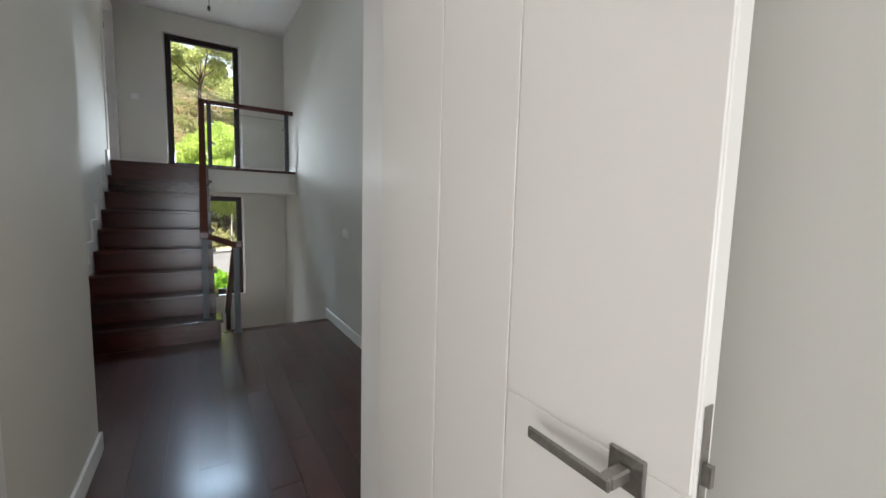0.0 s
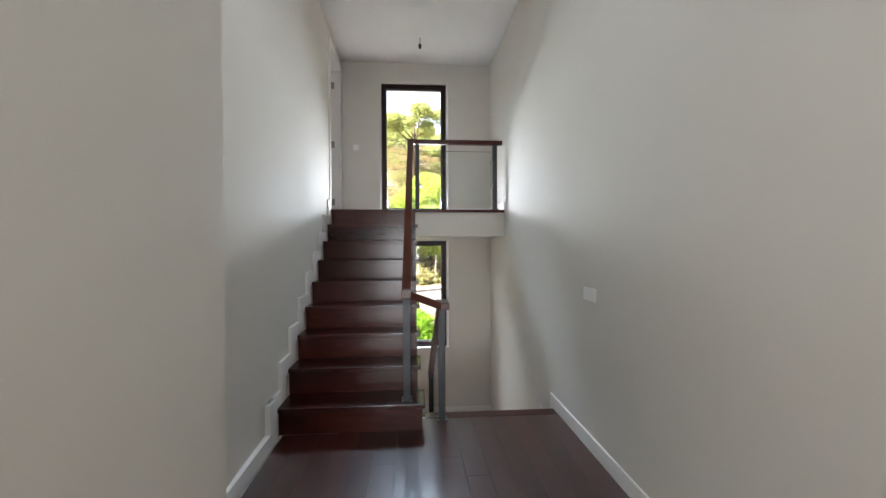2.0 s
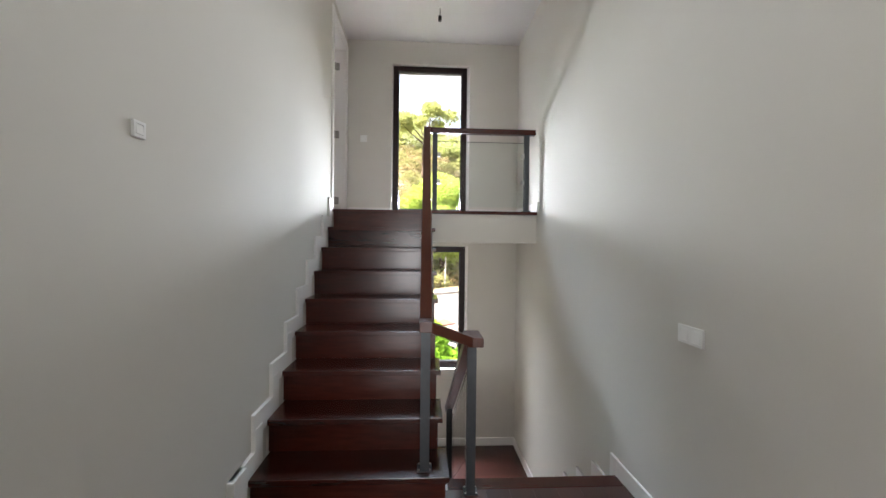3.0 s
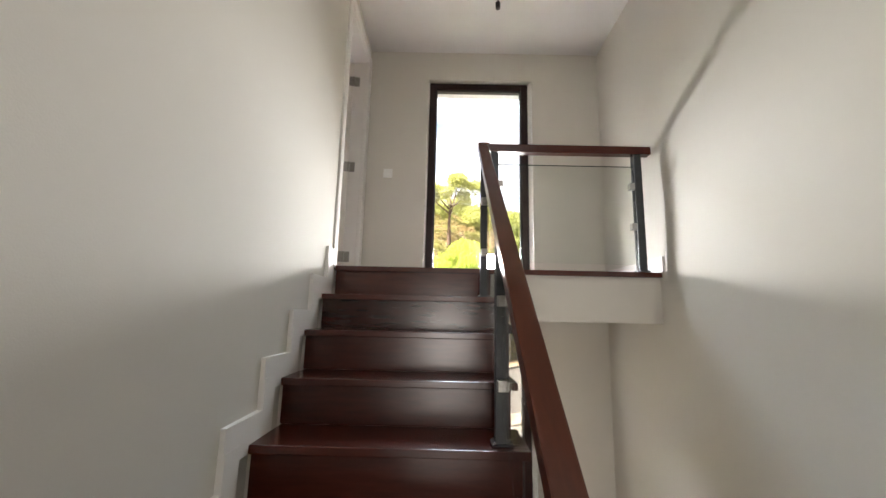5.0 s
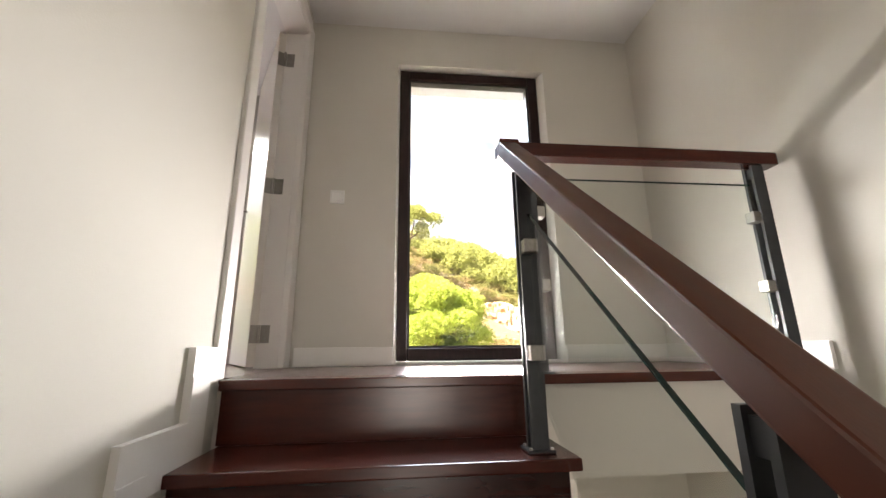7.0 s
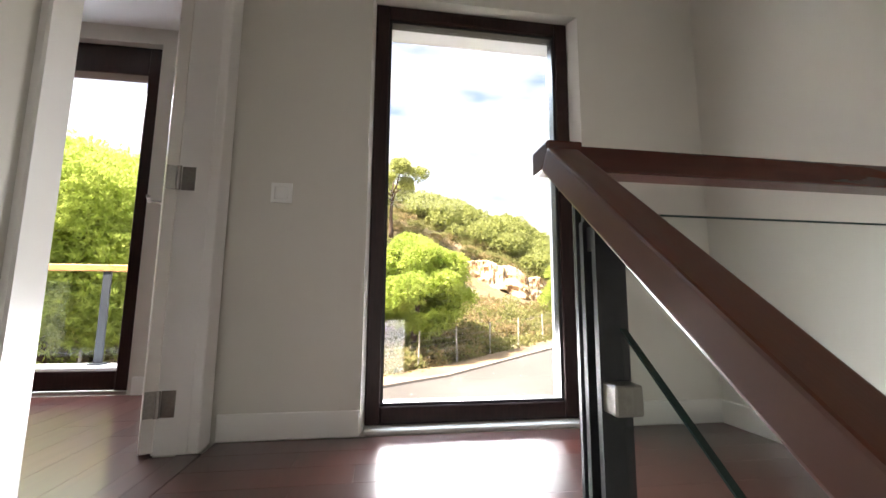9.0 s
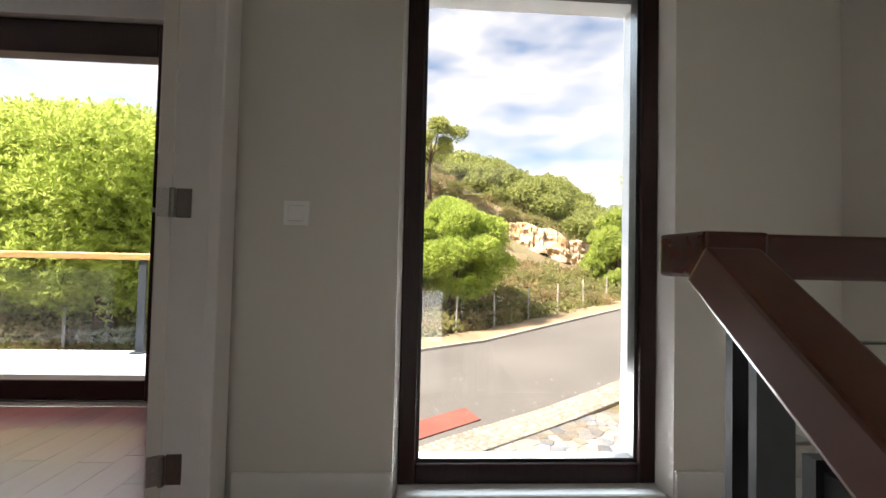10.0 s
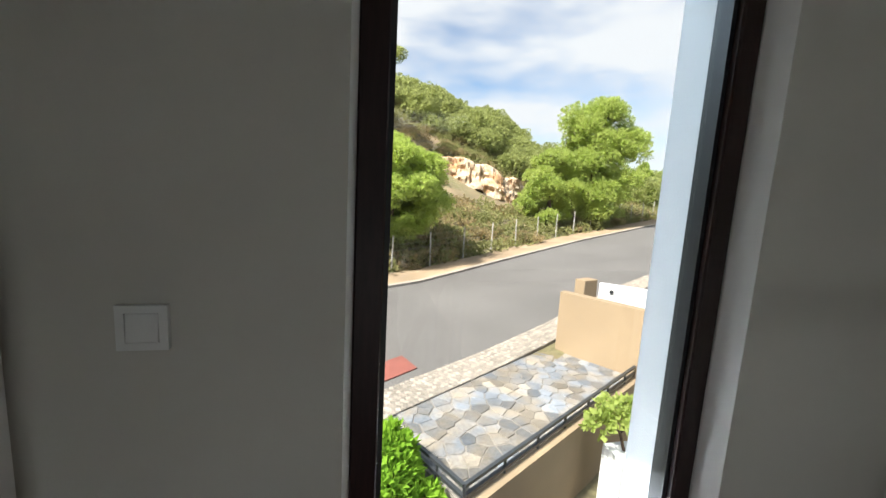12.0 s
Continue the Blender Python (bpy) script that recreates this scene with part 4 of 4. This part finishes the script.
def gate_wall():
    a, b = Vector((5.55, 17.1)), Vector((6.9, 15.0))
    n = Vector((-(b - a).y, (b - a).x)).normalized()
    bm = bmesh.new()
    prism(bm, [tuple(a), tuple(b), tuple(b + n * 0.25), tuple(a + n * 0.25)], -1.4, 0.48)
    w = thing("gate_wall", (a.x, a.y, -1.29), "beige rendered garden wall standing beside the patio", "wall")
    piece_in("wall", soften(bm, 0.015, 2), M["beige"], w)
    bm = bmesh.new()
    prism(bm, [(6.72, 17.78), (7.28, 17.98), (7.16, 18.32), (6.6, 18.12)], -1.4, 0.62)
    piece_in("pillar", soften(bm, 0.015, 2), M["beige"], w)
    m = thing("meter_wall", (7.9, 17.5, -1.29), "white rendered low meter wall beside the gate", "meter wall")
    bm = bmesh.new()
    prism(bm, [(7.33, 17.95), (8.8, 16.65), (8.97, 16.84), (7.5, 18.14)], -1.4, 0.5)
    piece_in("wall", soften(bm, 0.015, 2), M["render"], m)
    bm = bmesh.new()
    tube(bm, [(7.62, 17.72, 0.3), (7.58, 17.68, 0.3)], [0.06, 0.06], 12)
    piece_in("dial", bm, M["steel"], m, "round dark dial")


build_patio()
patio_railing()
gate_wall()
bm = bmesh.new()
prism(bm, [(-1.2, 14.35), (1.5, 16.3), (1.2, 17.05), (-1.5, 15.1)], -1.239, -1.205)
tagged(part("red_ramp", soften(bm, 0.008), M["red"]), "flat red rubber ramp lying at the road edge", "ramp")


# ---- trees and scrub ----
def tuft_mesh(name, tufts, mat, blades=6, seed=1, length=0.3, width=0.07, spread=1.0):
    """Foliage of many small tufts, each of a few pointed blades that stand outwards."""
    rnd = np.random.RandomState(seed)
    n = len(tufts)
    centre, out, size = tufts[:, 0:3], tufts[:, 3:6], tufts[:, 6]
    d = rnd.normal(size=(n, blades, 3)) * spread + out[:, None, :] * 1.1
    d /= np.linalg.norm(d, axis=2, keepdims=True) + 1e-9
    side = np.cross(d, rnd.normal(size=(n, blades, 3)))
    side /= np.linalg.norm(side, axis=2, keepdims=True) + 1e-9
    L = (size[:, None] * length * rnd.uniform(0.7, 1.2, (n, blades)))[..., None]
    W = (size[:, None] * width * rnd.uniform(0.7, 1.3, (n, blades)))[..., None]
    c = centre[:, None, :]
    verts = np.stack([c - side * W * 0.3, c + d * L * 0.55 - side * W, c + d * L, c + d * L * 0.55 + side * W], axis=2).reshape(-1, 3)
    k = n * blades
    faces = (np.arange(k)[:, None] * 4 + np.arange(4)[None, :]).tolist()
    me = bpy.data.meshes.new(name)
    me.from_pydata(verts.tolist(), [], faces)
    me.materials.append(mat)
    return me


def lobes_to_tufts(lobes, per_area, rnd, size, fill=0.25):
    """Tufts over rounded clumps: most on the upper skin, some within. Rows of place, outward way and size."""
    draw = np.random.RandomState(rnd.randrange(1 << 30))
    rows = []
    for (cx, cy, cz, rx, ry, rz) in lobes:
        n = max(3, int(per_area * (rx * ry + rx * rz + ry * rz)))
        v = draw.normal(size=(n, 3))
        v /= np.linalg.norm(v, axis=1, keepdims=True)
        flip = (v[:, 2] < -0.35) & (draw.uniform(size=n) < 0.7)
        v[flip, 2] *= -1
        r = (1.0 - fill * draw.uniform(size=n) ** 2) * (1 + 0.14 * np.sin(v[:, 0] * 6 + cx) * np.cos(v[:, 1] * 5 + cy + v[:, 2] * 4))
        p = v * r[:, None] * np.array((rx, ry, rz)) + np.array((cx, cy, cz))
        rows.append(np.column_stack([p, v[:, 0], v[:, 1], v[:, 2] + 0.45, size * draw.uniform(0.7, 1.3, n)]))
    return np.concatenate(rows)


def tree(name, at, height, crown, mat, label, seed, trunk_r=0.2, dens=90, size=1.0, lean=(0, 0), limbs=6, bare=0.45):
    """A tapered trunk with limbs that end in clumps; crown: list of clumps about the trunk's foot."""
    rnd = random.Random(seed)
    t = thing(name, at, label, "tree")
    bm = bmesh.new()
    top = (lean[0], lean[1], height * 0.9)
    pts = [(lean[0] * k * k + 0.12 * math.sin(k * 5 + seed), lean[1] * k * k + 0.1 * math.cos(k * 4 + seed), -0.5 + (height * 0.9 + 0.5) * k) for k in (0, 0.2, 0.4, 0.6, 0.8, 1.0)]
    tube(bm, pts, [trunk_r * (1.25 - 1.05 * k) for k in (0, 0.2, 0.4, 0.6, 0.8, 1.0)], 9)
    part("trunk", bm, M["bark"], t, smooth=True)
    for i in range(min(limbs, len(crown))):
        c = crown[i * len(crown) // limbs if limbs <= len(crown) else i]
        start = Vector(pts[2]) + (Vector(pts[5]) - Vector(pts[2])) * rnd.uniform(bare - 0.2, 0.7)
        end = Vector(c[:3])
        mid = (start + end) / 2 + Vector((rnd.uniform(-0.3, 0.3), rnd.uniform(-0.3, 0.3), rnd.uniform(-0.3, 0.1)))
        bm = bmesh.new()
        tube(bm, [start, mid, end], [trunk_r * 0.45, trunk_r * 0.28, trunk_r * 0.08], 6)
        part("limb", bm, M["bark"], t, smooth=True)
    me = tuft_mesh("crown", lobes_to_tufts(crown, dens * 1.3, rnd, size, 0.75), mat, blades=8, seed=seed, length=0.34, width=0.034)
    ob = new("crown", me)
    ob.parent = t
    return t


def round_crown(rnd, radius, low, high, count, flat=1.0):
    """Clumps spread through a rounded volume."""
    out = []
    for i in range(count):
        a = rnd.uniform(0, 2 * math.pi)
        k = rnd.random()
        z = low + (high - low) * k
        reach = radius * math.sqrt(max(0.05, 1 - (2 * k - 0.9) ** 2 * flat)) * rnd.uniform(0.45, 0.85)
        s = radius * rnd.uniform(0.17, 0.33)
        out.append((math.cos(a) * reach, math.sin(a) * reach, z, s, s, s * rnd.uniform(0.6, 0.85)))
    return out


def cone_crown(rnd, radius, low, high, count):
    out = []
    for i in range(count):
        k = (i + rnd.random()) / count
        a = i * 2.4
        reach = radius * (1 - k) ** 0.7 * rnd.uniform(0.4, 0.95)
        s = radius * (0.24 * (1 - k) + 0.10) * rnd.uniform(0.7, 1.3)
        out.append((math.cos(a) * reach, math.sin(a) * reach, low + (high - low) * k, s, s, s * 0.8))
    return out


def put_tree(name, x, y, height, radius, low, count, mat, label, seed, kind="round", dens=80, size=1.0, trunk_r=0.2, lean=(0, 0), flat=1.0):
    rnd = random.Random(seed * 7 + 1)
    crown = (round_crown(rnd, radius, low, height, count, flat) if kind == "round" else cone_crown(rnd, radius * 0.8, low, height, count))
    if kind == "cone":
        # side leaders of uneven height keep the outline loose
        for dx, dy, k in ((-0.55, 0.1, 0.62), (0.5, -0.2, 0.8), (0.75, 0.3, 0.55), (-0.25, -0.3, 0.85)):
            crown += [(c[0] + dx * radius, c[1] + dy * radius, *c[2:]) for c in cone_crown(rnd, radius * 0.5, low, height * k, count // 3)]
    return tree(name, (x, y, ground_z(x, y) - 0.05), height, crown, mat, label, seed, trunk_r, dens, size, lean)


# big stone pine beyond the terrace, round pine by the road, and the others up the slope
put_tree("stone_pine", -11.8, 22.3, 8.0, 6.0, 2.6, 95, M["pine"], "broad bright green stone pine beyond the terrace", 2, dens=95, size=0.5, trunk_r=0.35, flat=0.8)
put_tree("stone_pine", -20.5, 23.5, 7.2, 5.2, 2.4, 60, M["pine"], "broad bright green stone pine beyond the terrace", 3, dens=90, size=0.8, trunk_r=0.3, flat=0.8)
put_tree("stone_pine", -4.6, 28.6, 6.4, 3.6, 1.4, 48, M["pine"], "broad bright green stone pine across the road", 4, dens=100, size=0.8, trunk_r=0.28)
put_tree("stone_pine", 1.7, 29.8, 6.4, 3.4, 1.6, 70, M["pine"], "round bright green pine leaning over the roadside fence", 5, dens=150, size=0.62, trunk_r=0.2, lean=(0.4, -0.4))
put_tree("young_pine", 21.6, 41.6, 10.8, 4.6, 1.2, 90, M["young"], "tall feathery young pine behind the fence", 6, flat=0.75, dens=60, size=0.75, trunk_r=0.22)
put_tree("young_pine", 16.6, 39.8, 6.4, 2.9, 0.8, 60, M["young"], "feathery young pine behind the fence", 7, flat=0.8, dens=100, size=0.75, trunk_r=0.16)
put_tree("young_pine", 38.0, 55.0, 6.0, 3.2, 0.6, 50, M["young"], "feathery young pine at the bend of the road", 8, kind="cone", dens=80, size=0.9, trunk_r=0.16)
put_tree("umbrella_pine", 0.6, 54.0, 8.6, 4.2, 6.4, 16, M["pinedark"], "dark umbrella pine on the slope", 9, dens=60, size=1.0, trunk_r=0.25, flat=0.5)


def hill_woods():
    """Pines and scrub over the slope, joined: nobody could count them."""
    rnd = random.Random(21)
    far, low, dry = [], [], []
    for _ in range(650):
        turn = radians(rnd.uniform(-42, 60))
        dist = rnd.uniform(56, 98)
        x, y = dist * math.sin(turn), 7.4 + dist * math.cos(turn)
        s = rnd.uniform(0.8, 2.9)
        far.append((x, y, ground_z(x, y) + s * 0.7, s, s, s * rnd.uniform(0.6, 1.0)))
    for _ in range(3600):
        x = rnd.uniform(-26, 62)
        y = far_y(x) + 3.0 + rnd.random() ** 1.25 * 46
        s = rnd.uniform(0.35, 1.1)
        if 8.5 < x < 20.5 and 44 < y < 52:
            continue
        (low if rnd.random() < 0.6 else dry).append((x, y, ground_z(x, y) + s * 0.25, s * 1.2, s * 1.2, s * 0.75))
    for name, lobes, mat, dens, size, label in (("hill_pines", far, M["pinedark"], 24, 1.3, "dense dark pine wood along the hilltop"),
                                                ("hill_scrub", low, M["bush"], 32, 0.66, "green Mediterranean scrub on the slope"),
                                                ("dry_scrub", dry, M["drybush"], 32, 0.66, "dry brownish scrub on the slope")):
        me = tuft_mesh(name, lobes_to_tufts(lobes, dens, rnd, size, 0.6), mat, blades=6, seed=31, width=0.06)
        tagged(new(name, me), label, "woods" if "pines" in name else "scrub", kind="stuff")


hill_woods()


def cliff():
    """A cut rock face in the slope, broken into ledges."""
    bm = bmesh.new()
    rows = []
    for i in range(141):
        u = i / 140
        x = 7.6 + u * 14.5
        y = 50.5 - 1.6 * u + 0.8 * math.sin(u * 9)
        foot = min(ground_z(x, y), 3.2) - 0.8
        tall = (5.2 - 1.6 * u) * (0.5 + 0.5 * math.sin(math.pi * min(1, 0.25 + u * 0.65))) + 0.7 * noise.noise(Vector((u * 9, 1, 2)))
        row = []
        for k in range(15):
            v = k / 14
            d = 0.45 * noise.noise(Vector((x * 0.5, v * tall * 0.7, 3))) + 0.5 * noise.cell(Vector((x * 0.8 + 0.3 * v, v * tall * 1.1, 3))) + 0.2 * noise.cell(Vector((x * 2.1, v * tall * 2.7, 8)))
            row.append(bm.verts.new((x + 0.3 * d, y + v * 1.2 + d - (0.0 if k < 14 else -1.5), foot + v * tall + 0.25 * noise.noise(Vector((x * 0.8, v * 4, 5))))))
        rows.append(row)
    for r0, r1 in zip(rows, rows[1:]):
        for k in range(14):
            bm.faces.new((r0[k], r1[k], r1[k + 1], r0[k + 1]))
    structure("rock_face", bm, M["rock"], "ochre and pale limestone rock face cut into the slope", "rock")


cliff()


def roadside_fence():
    f = thing("roadside_fence", (10.0, 32.0, -0.6), "wire fence on pale posts along the road", "fence")
    x = -12.0
    tops = []
    rnd = random.Random(9)
    while x < 60:
        y = far_y(x) + 2.9
        z = base_z(x, y)
        lean = rnd.uniform(-0.06, 0.06)
        bm = bmesh.new()
        tube(bm, [(x, y, z - 0.2), (x + lean, y, z + 2.0)], [0.05, 0.04], 6)
        piece_in("post", bm, M["post"], f)
        tops.append((x + lean, y, z))
        x += 2.3
    bm = bmesh.new()
    for h in (0.3, 0.6, 0.9, 1.2, 1.5, 1.85):
        for p, q in zip(tops, tops[1:]):
            bar(bm, (p[0], p[1], p[2] + h), (q[0], q[1], q[2] + h), 0.008, 0.008)
    piece_in("wires", bm, M["wire"], f)


roadside_fence()


def garden():
    """Shrubs below the patio rail."""
    rnd = random.Random(14)
    shrubs = (("round_shrub", (0.2, 12.3, -2.8), [(0, 0, 1.5, 0.7, 0.6, 0.8), (-0.6, 0.3, 1.6, 0.7, 0.6, 0.9), (0.45, -0.1, 1.2, 0.6, 0.5, 0.6), (0.3, 0.4, 1.7, 0.4, 0.4, 0.6), (0.7, -0.5, 0.9, 0.5, 0.5, 0.5)], M["hedge"], "bright green feathery shrub below the patio rail", 0.55, 420),)
    for name, at, lobes, mat, label, size, dens in shrubs:
        t = thing(name, at, label, "shrub")
        bm = bmesh.new()
        tube(bm, [(0, 0, -0.4), (0.03, 0.02, 0.5), (0, 0, 1.0)], [0.06, 0.05, 0.02], 7)
        part("stem", bm, M["bark"], t)
        ob = new("foliage", tuft_mesh("foliage", lobes_to_tufts(lobes, dens, rnd, size), mat, seed=5, width=0.05))
        ob.parent = t
    pot = thing("potted_tree", (4.75, 12.95, -2.79), "small sparse tree in a white planter below the patio", "potted plant")
    bm = boxes(((-0.27, -0.27, 0.0), (0.27, 0.27, 1.42)))
    part("planter", soften(bm, 0.02, 2), M["render"], pot, "white square planter")
    bm = bmesh.new()
    tube(bm, [(0, 0, 1.35), (-0.12, 0.03, 1.75), (-0.3, 0.05, 2.1)], [0.03, 0.025, 0.012], 7)
    tube(bm, [(-0.12, 0.03, 1.75), (0.15, 0.0, 2.1)], [0.02, 0.01], 6)
    part("stem", bm, M["bark"], pot)
    lobes = [(-0.3, 0.05, 2.15, 0.38, 0.3, 0.22), (0.12, 0, 2.12, 0.32, 0.3, 0.24), (-0.62, 0, 1.98, 0.25, 0.2, 0.18)]
    ob = new("foliage", tuft_mesh("foliage", lobes_to_tufts(lobes, 260, rnd, 0.45, 0.8), M["young"], seed=6, width=0.09))
    ob.parent = pot


garden()

# ---- wooden floors ----
plank_floor("floor", "dark red polished plank floor of the hall", -0.12, 1.545, 2.25, 5.308, 0.0, 0.137, seed=3)
plank_floor("floor_stair_foot", "dark red polished plank floor at the stair foot", -0.51, -0.12, 3.480, 5.128, 0.0, 0.126, seed=4)
plank_floor("floor_hall", "dark red polished plank floor of the first room", -2.05, 1.28, -2.6, 2.25, 0.0, 0.137, seed=5)
plank_floor("floor_landing", "dark red polished plank floor of the landing", -0.59, 1.545, EDGE + 0.1005, BACK - 0.016, LAND, 0.134, along_y=False, seed=6)
plank_floor("floor_bedroom", "dark red polished plank floor of the bedroom", -4.6, -0.75, 4.4, 8.95, LAND, 0.137, seed=7)
plank_floor("floor_half_landing", "dark red polished plank floor of the half landing", -0.75, 1.545, 6.78, BACK - 0.016, LOW, 0.134, along_y=False, seed=8)
plank_floor("floor_doorway", "dark red wooden threshold of the bedroom doorway", -0.75, -0.592, 7.31, 7.990, LAND + 0.0005, 0.074, seed=9)
